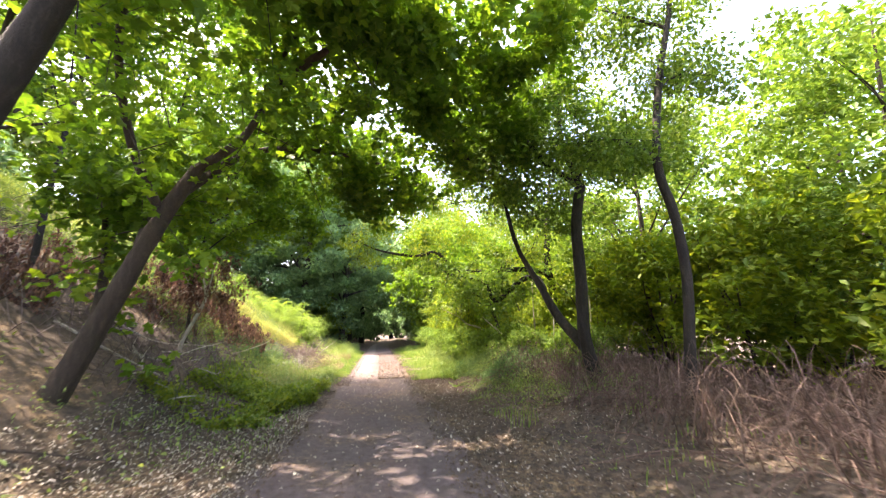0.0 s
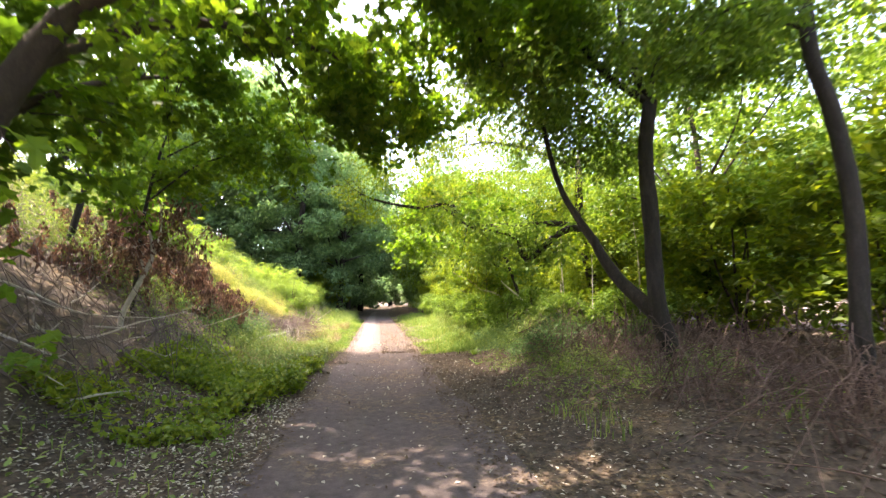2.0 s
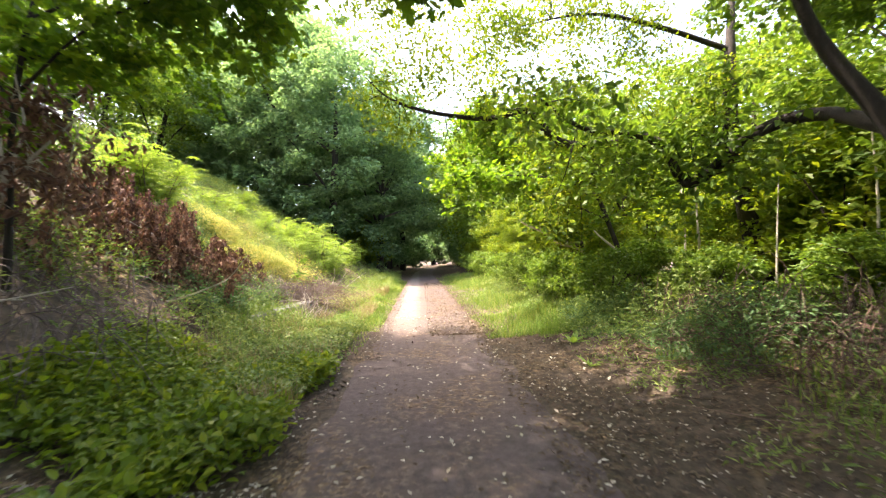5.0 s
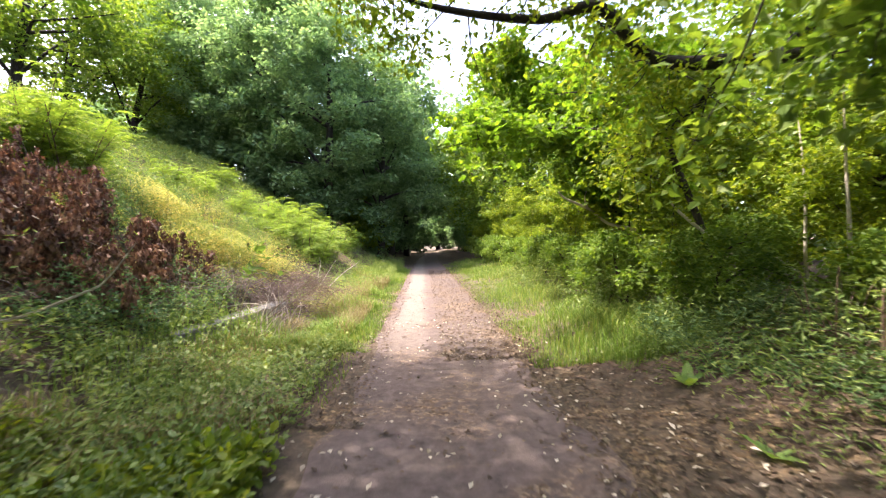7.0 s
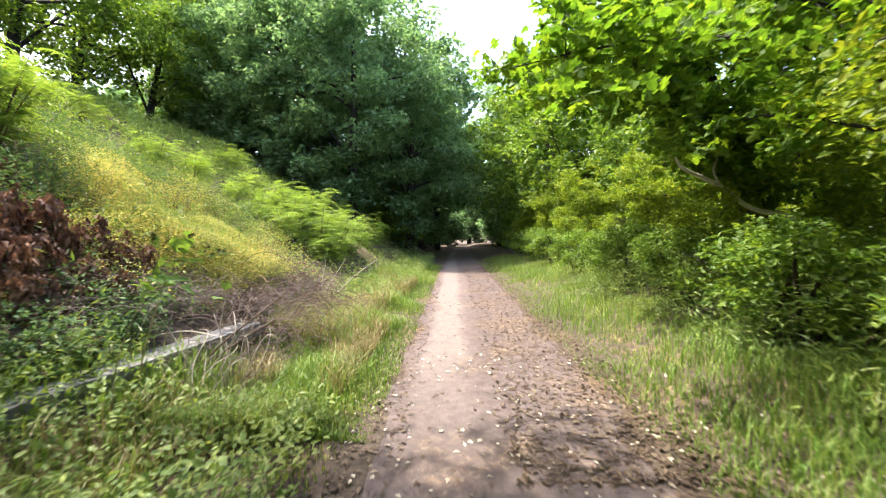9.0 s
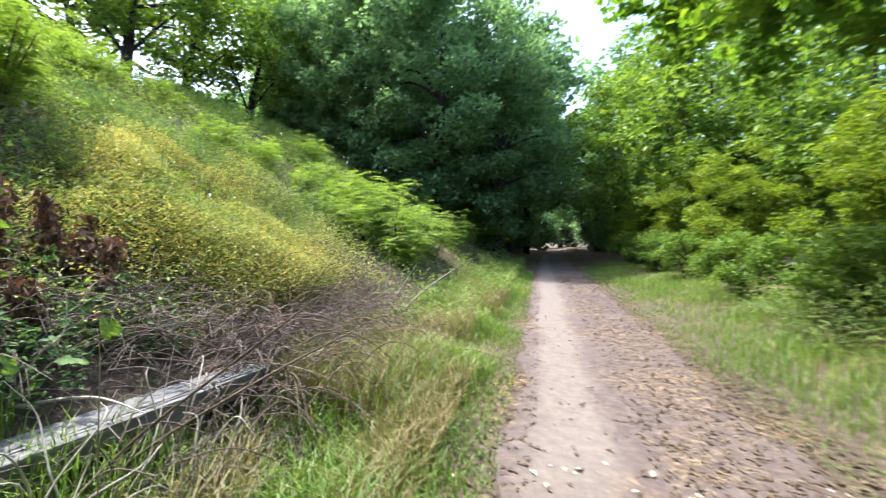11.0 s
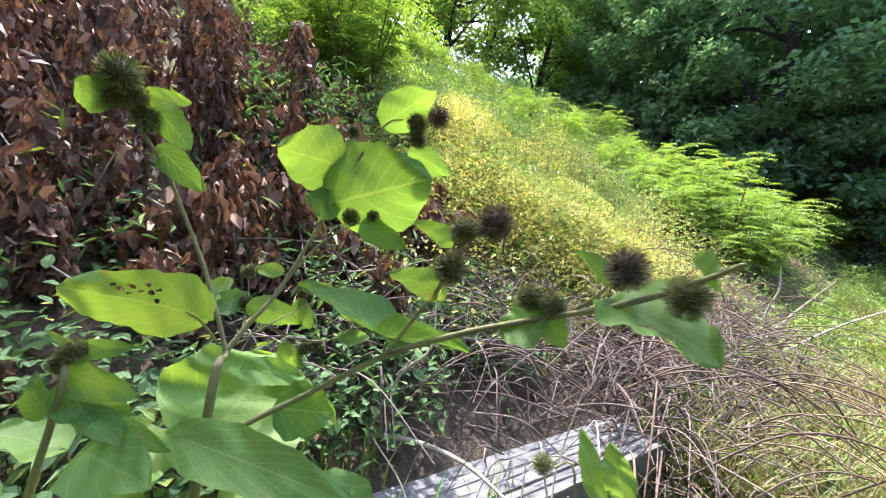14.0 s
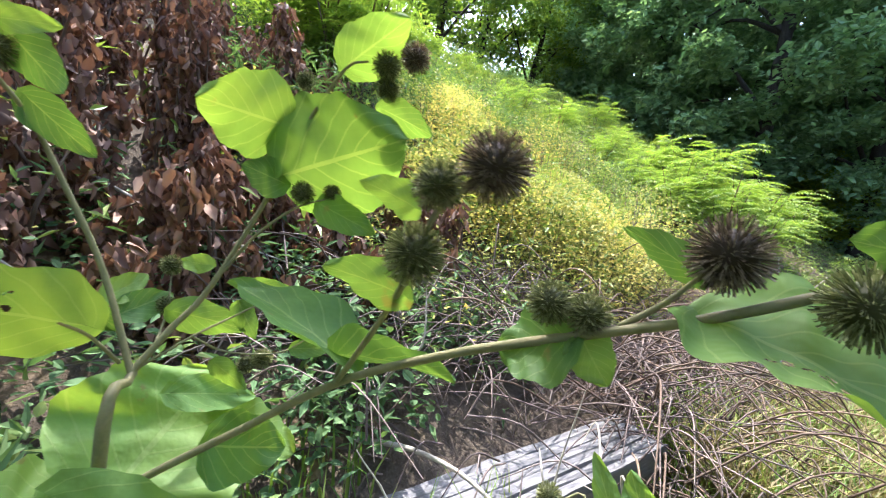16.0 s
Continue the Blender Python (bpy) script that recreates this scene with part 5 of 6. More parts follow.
stick([(-6.0, 15.0, 2.3), (-5.2, 15.5, 1.75), (-4.6, 16.0, 1.4), (-4.2, 16.6, 1.15)], 0.012, "long pale dead branch across the brush", BARK_PALE)
stick([(-5.8, 14.6, 2.0), (-5.0, 15.0, 1.55), (-4.2, 15.6, 1.15)], 0.014, "long pale dead branch across the brush", BARK_PALE)

# shaded weeds under the brush and round the burdock
x, y = rng.uniform(-5.0, -3.4, 10000), rng.uniform(13.6, 17.7, 10000)
k = clumped(x, y, 3.0, -0.5, 6.6)
x, y = x[k], y[k]
h = len(x) // 3
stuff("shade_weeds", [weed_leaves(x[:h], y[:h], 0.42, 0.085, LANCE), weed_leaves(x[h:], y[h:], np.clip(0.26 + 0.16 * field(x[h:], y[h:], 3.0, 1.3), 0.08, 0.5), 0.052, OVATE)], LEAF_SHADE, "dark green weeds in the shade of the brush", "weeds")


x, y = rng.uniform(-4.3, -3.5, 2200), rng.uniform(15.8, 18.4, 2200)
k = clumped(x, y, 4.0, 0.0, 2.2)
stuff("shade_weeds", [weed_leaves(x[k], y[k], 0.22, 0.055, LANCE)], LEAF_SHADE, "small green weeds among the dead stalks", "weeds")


# ---- burdock beside the camera's last stand ----
def burdock_leaf_mat():
    m, nodes, links, bsdf = node_mat("burdock_leaf")
    uv = nodes.new("ShaderNodeUVMap")
    xyz = nodes.new("ShaderNodeSeparateXYZ")
    links.new(uv.outputs[0], xyz.inputs[0])

    def op(kind, a, b=None, c=None):
        n = nodes.new("ShaderNodeMath")
        n.operation = kind
        for i, v in enumerate((a, b, c)):
            if v is None:
                continue
            if isinstance(v, (int, float)):
                n.inputs[i].default_value = v
            else:
                links.new(v, n.inputs[i])
        return n.outputs[0]
    across = op("ABSOLUTE", op("SUBTRACT", xyz.outputs[0], 0.5))
    rib = op("LESS_THAN", across, 0.016)
    slant = op("FRACT", op("MULTIPLY", op("SUBTRACT", xyz.outputs[1], op("MULTIPLY", across, 0.9)), 6.0))
    side = op("LESS_THAN", op("ABSOLUTE", op("SUBTRACT", slant, 0.5)), 0.05)
    vein = op("MAXIMUM", rib, op("MULTIPLY", side, 0.7))
    geo = nodes.new("ShaderNodeNewGeometry")
    tone = noise_node(nodes, links, 18.0, 4.0)
    obj = nodes.new("ShaderNodeObjectInfo")
    base = ramp(nodes, [(0.25, (0.105, 0.215, 0.074)), (0.55, (0.165, 0.30, 0.092)), (0.85, (0.245, 0.385, 0.105))])
    links.new(op("ADD", op("MULTIPLY", tone.outputs["Fac"], 0.6), op("MULTIPLY", obj.outputs["Random"], 0.45)), base.inputs[0])
    c = nodes.new("ShaderNodeMix")
    c.data_type = "RGBA"
    links.new(op("MULTIPLY", vein, 0.45), c.inputs[0])
    links.new(base.outputs[0], c.inputs[6])
    c.inputs[7].default_value = (0.34, 0.46, 0.20, 1)
    spot_n = noise_node(nodes, links, 30.0, 5.0)
    blot = ramp(nodes, [(0.66, (0, 0, 0)), (0.72, (1, 1, 1))])
    links.new(spot_n.outputs["Fac"], blot.inputs[0])
    c2 = nodes.new("ShaderNodeMix")
    c2.data_type = "RGBA"
    links.new(op("MULTIPLY", blot.outputs[0], 0.6), c2.inputs[0])
    links.new(c.outputs[2], c2.inputs[6])
    c2.inputs[7].default_value = (0.26, 0.20, 0.09, 1)
    links.new(c2.outputs[2], bsdf.inputs["Base Color"])
    bsdf.inputs["Roughness"].default_value = 0.55
    bsdf.inputs["Specular IOR Level"].default_value = 0.3
    tr = nodes.new("ShaderNodeBsdfTranslucent")
    t = nodes.new("ShaderNodeMix")
    t.data_type, t.blend_type = "RGBA", "MULTIPLY"
    t.inputs[0].default_value = 1.0
    links.new(c2.outputs[2], t.inputs[6])
    t.inputs[7].default_value = (1.4, 1.25, 0.38, 1)
    links.new(t.outputs[2], tr.inputs[0])
    sh = nodes.new("ShaderNodeMixShader")
    sh.inputs[0].default_value = 0.5
    links.new(bsdf.outputs[0], sh.inputs[1])
    links.new(tr.outputs[0], sh.inputs[2])
    links.new(sh.outputs[0], nodes["Material Output"].inputs[0])
    bp = nodes.new("ShaderNodeBump")
    bp.inputs["Strength"].default_value, bp.inputs["Distance"].default_value = 0.8, 0.008
    links.new(op("ADD", op("MULTIPLY", vein, -0.6), tone.outputs["Fac"]), bp.inputs["Height"])
    links.new(bp.outputs[0], bsdf.inputs["Normal"])
    return m


LEAF_BURDOCK = burdock_leaf_mat()
STEM_BURDOCK = rough_mat("burdock_stem", [(0.3, (0.16, 0.165, 0.07)), (0.6, (0.25, 0.225, 0.11)), (0.8, (0.32, 0.25, 0.155))], 60.0, 0.4, 0.7, (1, 1, 1), 300.0, distance=0.002)
BURR = leaf_mat("burr_bract", [(0.0, (0.075, 0.083, 0.03)), (0.5, (0.19, 0.215, 0.08)), (1.0, (0.36, 0.37, 0.18))], 0.35, (1, 1, 0.8), 0.6, 0.0)
BURR_BROWN = leaf_mat("ripe_burr_bract", [(0.0, (0.06, 0.042, 0.028)), (0.5, (0.16, 0.12, 0.08)), (1.0, (0.36, 0.29, 0.2))], 0.3, (1, 0.95, 0.8), 0.6, 0.0)
eaten = [(0.30, 0.42), (0.34, 0.46), (0.33, 0.52), (0.4, 0.58), (0.28, 0.6), (0.37, 0.66), (0.45, 0.38), (0.22, 0.5), (0.32, 0.72)]


def broad_leaf(plant, base, tip, edge, holes=(), wave=0.05, cup=0.2):
    """A broad heart-shaped leaf from base to tip, its blade through edge, with a wavy rim; holes: eaten places (across, along)."""
    base, tip, edge = (np.array(p) for p in (base, tip, edge))
    long = np.linalg.norm(tip - base)
    d = (tip - base) / long
    off = edge - base
    off = off - d * (off @ d)
    half = np.linalg.norm(off)
    s = off / half
    n = np.cross(d, s)
    if n[2] < 0:
        n = -n
    nu, nv = (61, 85) if holes else (15, 21)
    u = np.linspace(-1, 1, nu)[:, None]
    v = np.linspace(0, 1, nv)[None]
    wide = np.clip(np.sin(np.pi * np.clip(v, 0, 1) ** 0.68), 0, None) ** 0.62 * (1 - 0.14 * v) * 1.02
    rip = 1 + wave * np.sin(17 * v + 3 * np.sign(u)) * np.abs(u) ** 3 + 0.5 * wave * np.sin(41 * v + u)
    x = u * wide * half * rip
    along = v * long - 0.10 * long * np.abs(u) ** 1.5 * np.clip(1 - 2.4 * v, 0, 1)
    ph = rng.uniform(0, 6)
    z = cup * half * (np.abs(u) ** 1.5) * wide - 0.14 * long * v ** 2 + 0.11 * half * np.sin(9 * v + ph + 2 * u) * np.abs(u) + 0.05 * half * np.sin(21 * v + 5 * u + ph) * (0.3 + np.abs(u))
    p = base + x[..., None] * s + along[..., None] * d + z[..., None] * n
    i, j = np.meshgrid(np.arange(nu - 1), np.arange(nv - 1), indexing="ij")
    f = np.stack([i * nv + j, (i + 1) * nv + j, (i + 1) * nv + j + 1, i * nv + j + 1], -1).reshape(-1, 4)
    if holes:
        cu, cv = (i.ravel() + 0.5) / (nu - 1), (j.ravel() + 0.5) / (nv - 1)
        keep = np.ones(len(f), bool)
        for a, b in holes:
            keep &= np.hypot(cu - a, (cv - b) * 1.3) > 0.028 + 0.016 * np.sin(40 * cu + 57 * cv)
        f = f[keep]
    me = np_mesh("leaf", p.reshape(-1, 3), f, LEAF_BURDOCK, True)
    uvs = np.stack(np.broadcast_arrays((u + 1) / 2, v), -1).reshape(-1, 2)
    layer = me.uv_layers.new(name="UVMap")
    layer.data.foreach_set("uv", uvs[f.ravel()].astype(np.float32).ravel())
    return part("leaf", me, plant)


def burr(plant, centre, r, mat=BURR):
    """A round bur: a core beset with hooked bracts."""
    c = np.array(centre)
    n = 760
    k = np.arange(n) + 0.5
    ph = np.arccos(1 - 2 * k / n)
    th = np.pi * (1 + 5 ** 0.5) * k
    w = np.stack([np.cos(th) * np.sin(ph), np.sin(th) * np.sin(ph), np.cos(ph)], -1) + rng.normal(0, 0.12, (n, 3))
    w = unit(w)
    a = unit(np.cross(w, unit(rng.standard_normal((n, 3)))))
    b = np.cross(w, a)
    rt = (r * rng.uniform(0.86, 1.1, n))[:, None]
    q = 0.0085 * r
    r0 = 0.55 * r
    v = np.stack([c + w * r0 + a * q * 2, c + w * r0 - a * q + b * q * 1.7, c + w * r0 - a * q - b * q * 1.7, c + w * rt * 0.93, c + w * rt * 0.95 + a * 0.05 * r], 1).reshape(-1, 3)
    t = np.array([(0, 1, 3), (1, 2, 3), (2, 0, 3), (3, 1, 4)])
    f = (t[None] + (np.arange(n) * 5)[:, None, None]).reshape(-1, 3)
    ico = bmesh.new()
    bmesh.ops.create_icosphere(ico, subdivisions=2, radius=0.63 * r)
    iv = np.array([x.co[:] for x in ico.verts]) + c
    jf = np.array([[x.index for x in fc.verts] for fc in ico.faces])
    ico.free()
    return part("burr", np_mesh("burr", *merge([(v, f), (iv, jf)]), mat), plant)


def stem_of(plant, pts, r0, r1, name="branch"):
    return part(name, np_mesh(name, *tube(pts, [0.58 * r0, 0.29 * (r0 + r1), 0.5 * r1], 9, 6, 0.03), STEM_BURDOCK, True), plant)


burdock = thing("burdock", "tall burdock with broad green leaves and spiny round burrs", "plant")
stem_of(burdock, [(-2.90, 15.72, 0.05), (-2.86, 15.72, 0.6), (-2.650, 15.740, 1.303), (-2.674, 15.765, 1.380)], 0.014, 0.0075, "stem")
stem_of(burdock, [(-2.674, 15.764, 1.380), (-2.679, 15.793, 1.414), (-2.680, 15.828, 1.455), (-2.668, 15.888, 1.571), (-2.635, 15.906, 1.633), (-2.599, 15.920, 1.672), (-2.582, 15.933, 1.678)], 0.0062, 0.0018)
stem_of(burdock, [(-2.673, 15.764, 1.379), (-2.701, 15.746, 1.469), (-2.711, 15.720, 1.548), (-2.711, 15.702, 1.595), (-2.700, 15.674, 1.641), (-2.689, 15.663, 1.670)], 0.0052, 0.0022)
stem_of(burdock, [(-2.649, 15.740, 1.265), (-2.631, 15.763, 1.299), (-2.572, 15.827, 1.355), (-2.493, 15.871, 1.417), (-2.406, 15.895, 1.464), (-2.336, 15.914, 1.494), (-2.288, 15.924, 1.514), (-2.257, 15.926, 1.530), (-2.234, 15.923, 1.544), (-2.216, 15.923, 1.556)], 0.0062, 0.0030)
stem_of(burdock, [(-2.493, 15.871, 1.417), (-2.432, 15.863, 1.478), (-2.384, 15.843, 1.511), (-2.358, 15.831, 1.533), (-2.350, 15.834, 1.550), (-2.337, 15.840, 1.562)], 0.0035, 0.0018)
stem_of(burdock, [(-2.317, 15.920, 1.504), (-2.301, 15.922, 1.518), (-2.286, 15.922, 1.536)], 0.0028, 0.0018)
stem_of(burdock, [(-2.679, 15.834, 1.464), (-2.662, 15.864, 1.508), (-2.640, 15.893, 1.537), (-2.620, 15.918, 1.549)], 0.0030, 0.0016)
stem_of(burdock, [(-2.674, 15.768, 1.383), (-2.683, 15.812, 1.403), (-2.684, 15.860, 1.423), (-2.683, 15.899, 1.441)], 0.0026, 0.0014)
stem_of(burdock, [(-2.683, 15.812, 1.403), (-2.676, 15.842, 1.384), (-2.655, 15.889, 1.382), (-2.643, 15.927, 1.405)], 0.0022, 0.0012)
stem_of(burdock, [(-2.679, 15.782, 1.403), (-2.706, 15.794, 1.425), (-2.724, 15.800, 1.461)], 0.0022, 0.0012)
stem_of(burdock, [(-2.493, 15.871, 1.417), (-2.495, 15.873, 1.425), (-2.500, 15.879, 1.429)], 0.0030, 0.0022)
stem_of(burdock, [(-2.679, 15.756, 1.389), (-2.663, 15.736, 1.422), (-2.650, 15.719, 1.439)], 0.0030, 0.0022)
broad_leaf(burdock, (-2.662, 15.734, 1.431), (-2.626, 15.619, 1.487), (-2.653, 15.661, 1.425), eaten)
broad_leaf(burdock, (-2.691, 15.749, 1.257), (-2.757, 15.854, 1.342), (-2.752, 15.704, 1.325))
broad_leaf(burdock, (-2.641, 15.714, 1.303), (-2.464, 15.827, 1.297), (-2.564, 15.791, 1.320))
broad_leaf(burdock, (-2.636, 15.817, 1.311), (-2.618, 15.886, 1.292), (-2.640, 15.847, 1.338))
broad_leaf(burdock, (-2.658, 15.887, 1.618), (-2.666, 15.809, 1.632), (-2.648, 15.838, 1.669))
broad_leaf(burdock, (-2.664, 15.888, 1.569), (-2.555, 15.968, 1.614), (-2.619, 15.895, 1.653))
broad_leaf(burdock, (-2.602, 15.920, 1.674), (-2.550, 15.955, 1.716), (-2.580, 15.918, 1.713))
broad_leaf(burdock, (-2.493, 15.879, 1.432), (-2.623, 15.833, 1.487), (-2.575, 15.884, 1.463), (), 0.05, 0.5)
broad_leaf(burdock, (-2.502, 15.876, 1.435), (-2.407, 15.911, 1.457), (-2.439, 15.883, 1.465), (), 0.05, 0.5)
broad_leaf(burdock, (-2.381, 15.845, 1.510), (-2.426, 15.831, 1.519), (-2.405, 15.835, 1.528))
broad_leaf(burdock, (-2.334, 15.913, 1.494), (-2.376, 15.902, 1.478), (-2.343, 15.897, 1.469))
broad_leaf(burdock, (-2.332, 15.914, 1.495), (-2.316, 15.912, 1.477), (-2.333, 15.908, 1.480))
broad_leaf(burdock, (-2.289, 15.925, 1.531), (-2.326, 15.942, 1.549), (-2.302, 15.932, 1.528))
broad_leaf(burdock, (-2.288, 15.926, 1.516), (-2.217, 15.911, 1.508), (-2.246, 15.949, 1.521), eaten[:6], 0.06, 0.3)
broad_leaf(burdock, (-2.229, 15.923, 1.547), (-2.247, 15.953, 1.552), (-2.238, 15.934, 1.562))
broad_leaf(burdock, (-2.695, 15.657, 1.651), (-2.678, 15.628, 1.663), (-2.689, 15.637, 1.638))
broad_leaf(burdock, (-2.695, 15.683, 1.661), (-2.678, 15.722, 1.665), (-2.688, 15.701, 1.675))
broad_leaf(burdock, (-2.698, 15.694, 1.654), (-2.685, 15.727, 1.614), (-2.686, 15.717, 1.652))
broad_leaf(burdock, (-2.710, 15.700, 1.612), (-2.696, 15.740, 1.568), (-2.701, 15.726, 1.607))
broad_leaf(burdock, (-2.665, 15.892, 1.560), (-2.672, 15.851, 1.577), (-2.665, 15.879, 1.542))
broad_leaf(burdock, (-2.626, 15.912, 1.543), (-2.575, 15.944, 1.519), (-2.600, 15.931, 1.549))
broad_leaf(burdock, (-2.589, 15.953, 1.641), (-2.547, 15.990, 1.619), (-2.562, 15.969, 1.646))
broad_leaf(burdock, (-2.369, 15.838, 1.550), (-2.406, 15.838, 1.561), (-2.386, 15.837, 1.564))
broad_leaf(burdock, (-2.710, 15.747, 1.442), (-2.728, 15.783, 1.460), (-2.715, 15.770, 1.439))
broad_leaf(burdock, (-2.704, 15.757, 1.427), (-2.719, 15.803, 1.441), (-2.706, 15.788, 1.421))
broad_leaf(burdock, (-2.695, 15.797, 1.428), (-2.698, 15.863, 1.401), (-2.696, 15.834, 1.433))
broad_leaf(burdock, (-2.688, 15.855, 1.431), (-2.690, 15.872, 1.390), (-2.689, 15.873, 1.420))
broad_leaf(burdock, (-2.651, 15.900, 1.385), (-2.645, 15.947, 1.380), (-2.644, 15.922, 1.372))
broad_leaf(burdock, (-2.690, 15.862, 1.449), (-2.689, 15.911, 1.444), (-2.692, 15.887, 1.456))
broad_leaf(burdock, (-2.673, 15.911, 1.431), (-2.666, 15.928, 1.401), (-2.662, 15.928, 1.425))
broad_leaf(burdock, (-2.712, 15.725, 1.441), (-2.718, 15.761, 1.406), (-2.718, 15.749, 1.435))
broad_leaf(burdock, (-2.686, 15.829, 1.473), (-2.726, 15.803, 1.474), (-2.700, 15.815, 1.464))
broad_leaf(burdock, (-2.677, 15.830, 1.375), (-2.674, 15.860, 1.342), (-2.674, 15.855, 1.364))
broad_leaf(burdock, (-2.714, 15.798, 1.334), (-2.725, 15.893, 1.306), (-2.733, 15.850, 1.336))
broad_leaf(burdock, (-2.684, 15.568, 1.257), (-2.669, 15.487, 1.334), (-2.717, 15.528, 1.304))
broad_leaf(burdock, (-2.766, 15.713, 1.222), (-2.756, 15.634, 1.232), (-2.806, 15.670, 1.249))
broad_leaf(burdock, (-2.767, 15.720, 1.288), (-2.794, 15.814, 1.308), (-2.830, 15.758, 1.320))
broad_leaf(burdock, (-2.730, 15.852, 1.275), (-2.688, 15.926, 1.241), (-2.735, 15.908, 1.278))
broad_leaf(burdock, (-2.587, 15.857, 1.225), (-2.491, 15.897, 1.150), (-2.544, 15.917, 1.195))
broad_leaf(burdock, (-2.654, 15.567, 1.223), (-2.621, 15.493, 1.307), (-2.678, 15.531, 1.275))
broad_leaf(burdock, (-2.736, 15.681, 1.180), (-2.726, 15.570, 1.172), (-2.784, 15.613, 1.192))
broad_leaf(burdock, (-2.589, 16.000, 1.045), (-2.603, 16.008, 1.117), (-2.607, 16.036, 1.062))
broad_leaf(burdock, (-2.718, 15.792, 1.167), (-2.614, 15.813, 1.109), (-2.672, 15.840, 1.138))
broad_leaf(burdock, (-2.686, 15.674, 1.145), (-2.598, 15.710, 1.119), (-2.656, 15.722, 1.141))
broad_leaf(burdock, (-2.457, 16.079, 1.083), (-2.376, 16.141, 1.076), (-2.435, 16.136, 1.085))
broad_leaf(burdock, (-2.778, 15.612, 1.252), (-2.813, 15.545, 1.286), (-2.833, 15.583, 1.276))
burr(burdock, (-2.687, 15.663, 1.679), 0.0224)
burr(burdock, (-2.697, 15.657, 1.658), 0.0142)
burr(burdock, (-2.694, 15.675, 1.661), 0.0155)
burr(burdock, (-2.703, 15.686, 1.643), 0.0171)
burr(burdock, (-2.572, 15.947, 1.676), 0.0148)
burr(burdock, (-2.576, 15.952, 1.657), 0.0128)
burr(burdock, (-2.653, 15.903, 1.665), 0.0102)
burr(burdock, (-2.636, 15.898, 1.552), 0.0131)
burr(burdock, (-2.619, 15.921, 1.555), 0.0096)
burr(burdock, (-2.726, 15.800, 1.468), 0.0116)
burr(burdock, (-2.712, 15.794, 1.429), 0.0108)
burr(burdock, (-2.699, 15.866, 1.446), 0.0109)
burr(burdock, (-2.674, 15.859, 1.367), 0.0101)
burr(burdock, (-2.669, 15.875, 1.373), 0.0116)
burr(burdock, (-2.646, 15.925, 1.408), 0.0122)
burr(burdock, (-2.637, 15.940, 1.410), 0.0099)
burr(burdock, (-2.553, 15.965, 1.684), 0.0154, BURR_BROWN)
burr(burdock, (-2.351, 15.834, 1.559), 0.0107)
burr(burdock, (-2.331, 15.841, 1.566), 0.0134, BURR_BROWN)
burr(burdock, (-2.357, 15.830, 1.533), 0.0130)
burr(burdock, (-2.347, 15.908, 1.509), 0.0124)
burr(burdock, (-2.331, 15.917, 1.506), 0.0113)
burr(burdock, (-2.281, 15.923, 1.542), 0.0164, BURR_BROWN)
burr(burdock, (-2.242, 15.921, 1.531), 0.0149)
burdock_b = thing("burdock", "smaller burdock plant with drooping leaves and young burrs", "plant")
stem_of(burdock_b, [(-2.92, 15.45, 0.05), (-2.85, 15.47, 0.7), (-2.665, 15.611, 1.327), (-2.663, 15.620, 1.390), (-2.663, 15.630, 1.416)], 0.009, 0.003, "stem")
broad_leaf(burdock_b, (-2.661, 15.630, 1.408), (-2.656, 15.613, 1.432), (-2.657, 15.620, 1.416))
broad_leaf(burdock_b, (-2.661, 15.632, 1.408), (-2.642, 15.674, 1.410), (-2.655, 15.651, 1.419))
broad_leaf(burdock_b, (-2.662, 15.625, 1.387), (-2.622, 15.671, 1.366), (-2.647, 15.648, 1.397))
broad_leaf(burdock_b, (-2.664, 15.618, 1.367), (-2.634, 15.670, 1.346), (-2.639, 15.641, 1.335))
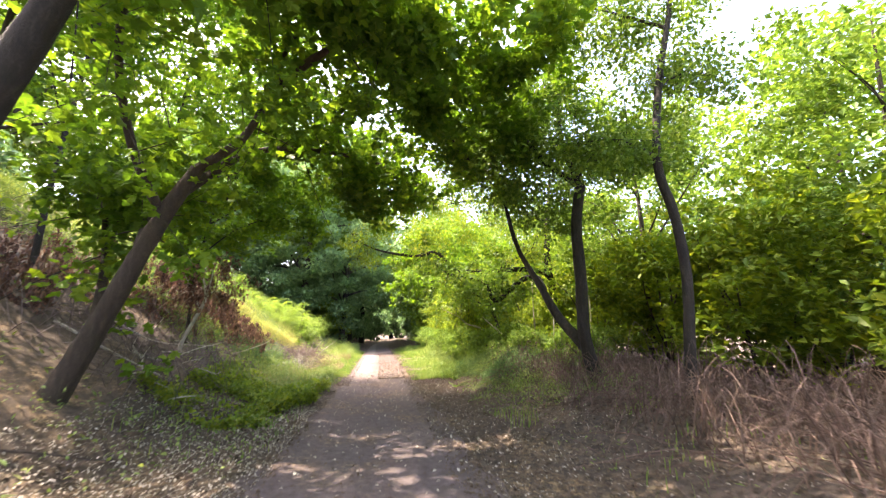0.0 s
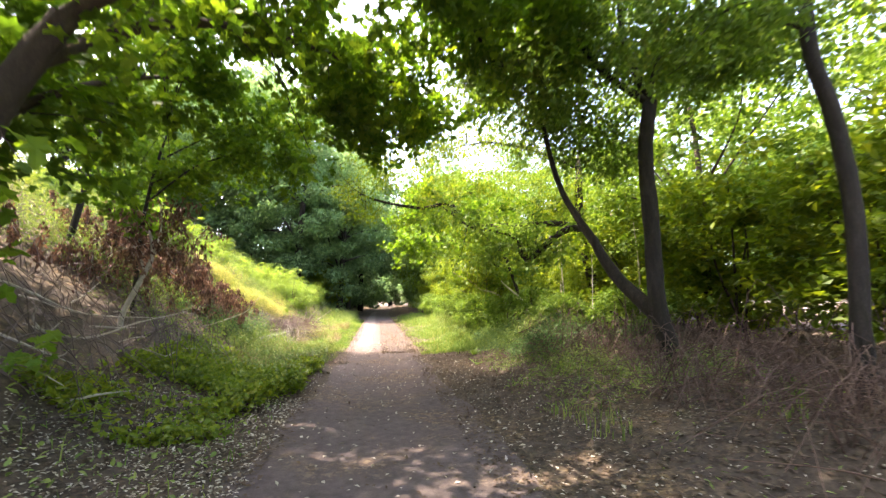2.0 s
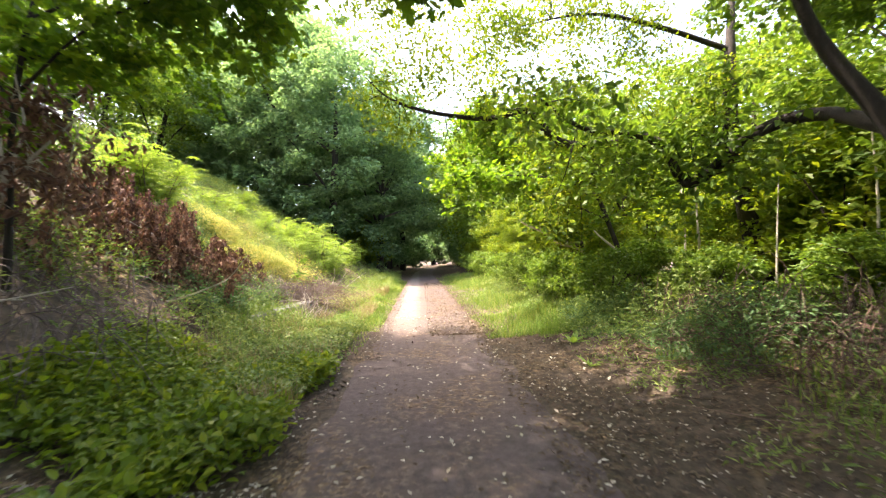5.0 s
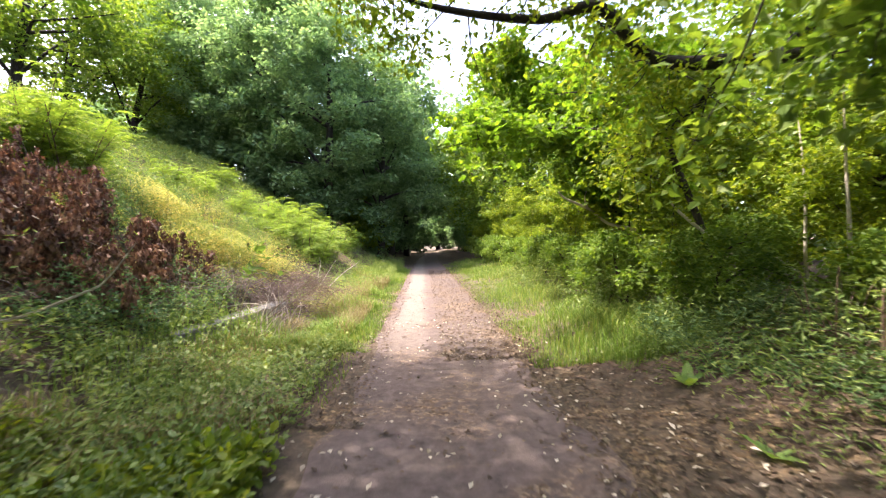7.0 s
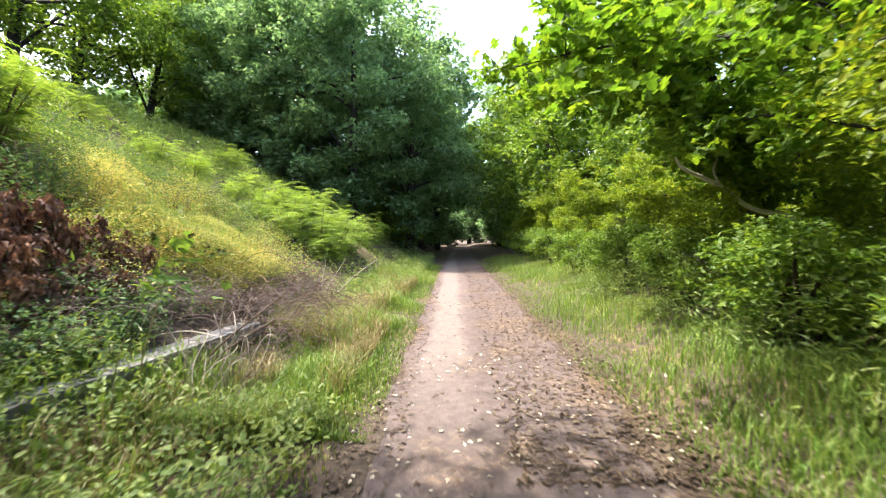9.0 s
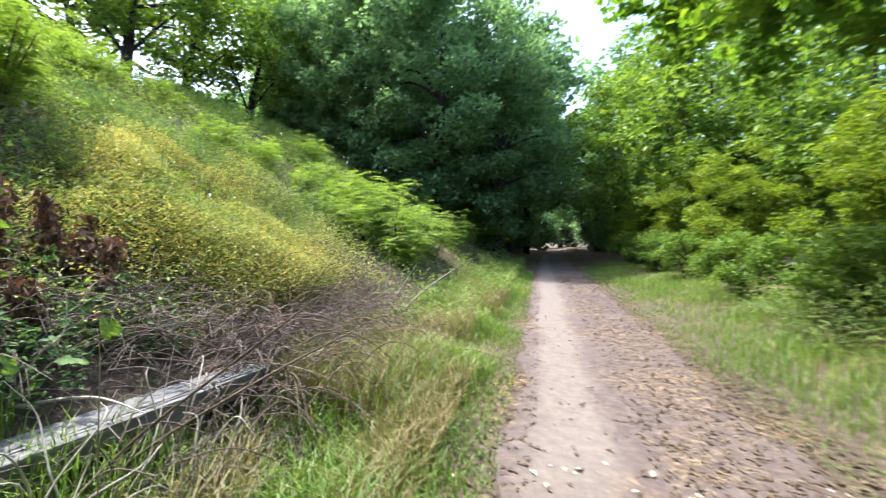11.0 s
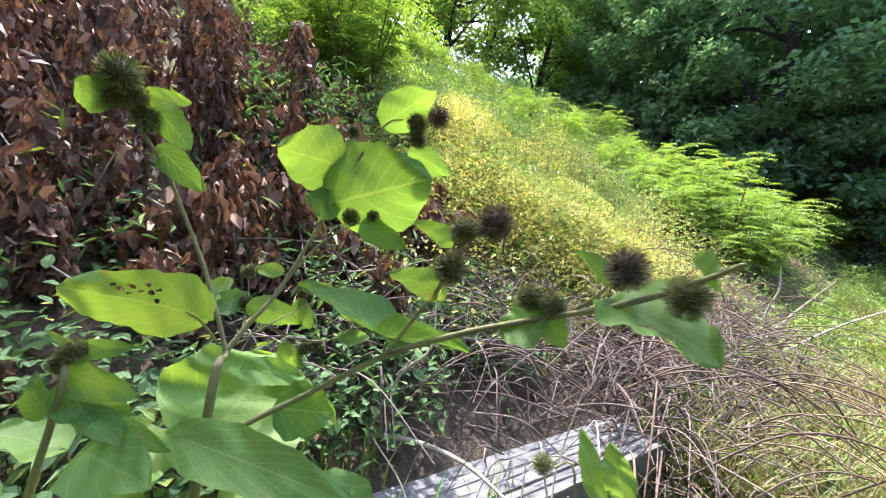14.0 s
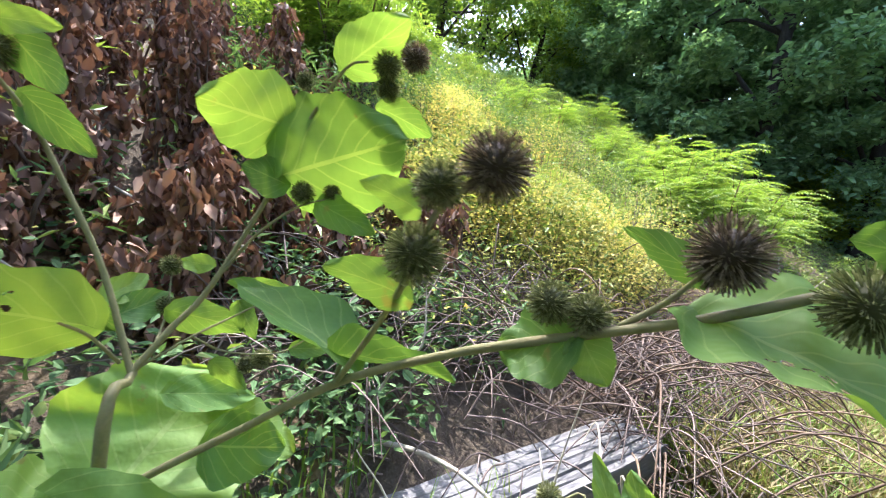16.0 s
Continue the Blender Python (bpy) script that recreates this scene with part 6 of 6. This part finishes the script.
broad_leaf(burdock_b, (-2.656, 15.631, 1.348), (-2.594, 15.699, 1.319), (-2.635, 15.668, 1.346))
broad_leaf(burdock_b, (-2.666, 15.611, 1.350), (-2.639, 15.595, 1.395), (-2.645, 15.598, 1.358))
broad_leaf(burdock_b, (-2.637, 15.638, 1.314), (-2.565, 15.677, 1.313), (-2.604, 15.685, 1.334))
burr(burdock_b, (-2.659, 15.632, 1.410), 0.0109)
burr(burdock_b, (-2.658, 15.623, 1.405), 0.0103)
burr(burdock_b, (-2.660, 15.618, 1.397), 0.0097)
burdock_c = thing("burdock", "young burdock shoot with narrow leaves beside the timber", "plant")
stem_of(burdock_c, [(-2.46, 16.25, 0.0), (-2.45, 16.22, 0.5), (-2.457, 16.235, 1.124), (-2.495, 16.212, 1.168)], 0.006, 0.003, "stem")
broad_leaf(burdock_c, (-2.424, 16.247, 1.141), (-2.464, 16.245, 1.236), (-2.433, 16.259, 1.200))
broad_leaf(burdock_c, (-2.395, 16.265, 1.153), (-2.421, 16.257, 1.229), (-2.390, 16.274, 1.203))
burr(burdock_c, (-2.505, 16.207, 1.168), 0.0193)


def dock(x, y, n, long, label):
    """A rosette of broad leaves on the ground."""
    p = thing("dock_plant", label, "plant", "broad-leaved weeds")
    g = float(height(x, y))
    for k in range(n):
        a = 2 * math.pi * k / n + rng.uniform(-0.3, 0.3)
        l = long * rng.uniform(0.7, 1.1)
        base = np.array((x + 0.03 * math.cos(a), y + 0.03 * math.sin(a), g))
        tip = base + (l * math.cos(a) * 0.8, l * math.sin(a) * 0.8, l * rng.uniform(0.3, 0.8))
        edge = (base + tip) / 2 + np.array((-math.sin(a), math.cos(a), 0)) * l * 0.2
        broad_leaf(p, base, tip, edge, (), 0.08, 0.3)
    return p


dock(-1.72, 13.3, 8, 0.32, "clump of broad green dock leaves at the path edge")
dock(2.75, 13.5, 6, 0.28, "broad pale green leaves in the litter")
dock(2.5, 12.2, 5, 0.2, "small broad-leaved weed in the litter")
dock(-2.3, 9.3, 7, 0.24, "clump of broad green leaves on the verge")
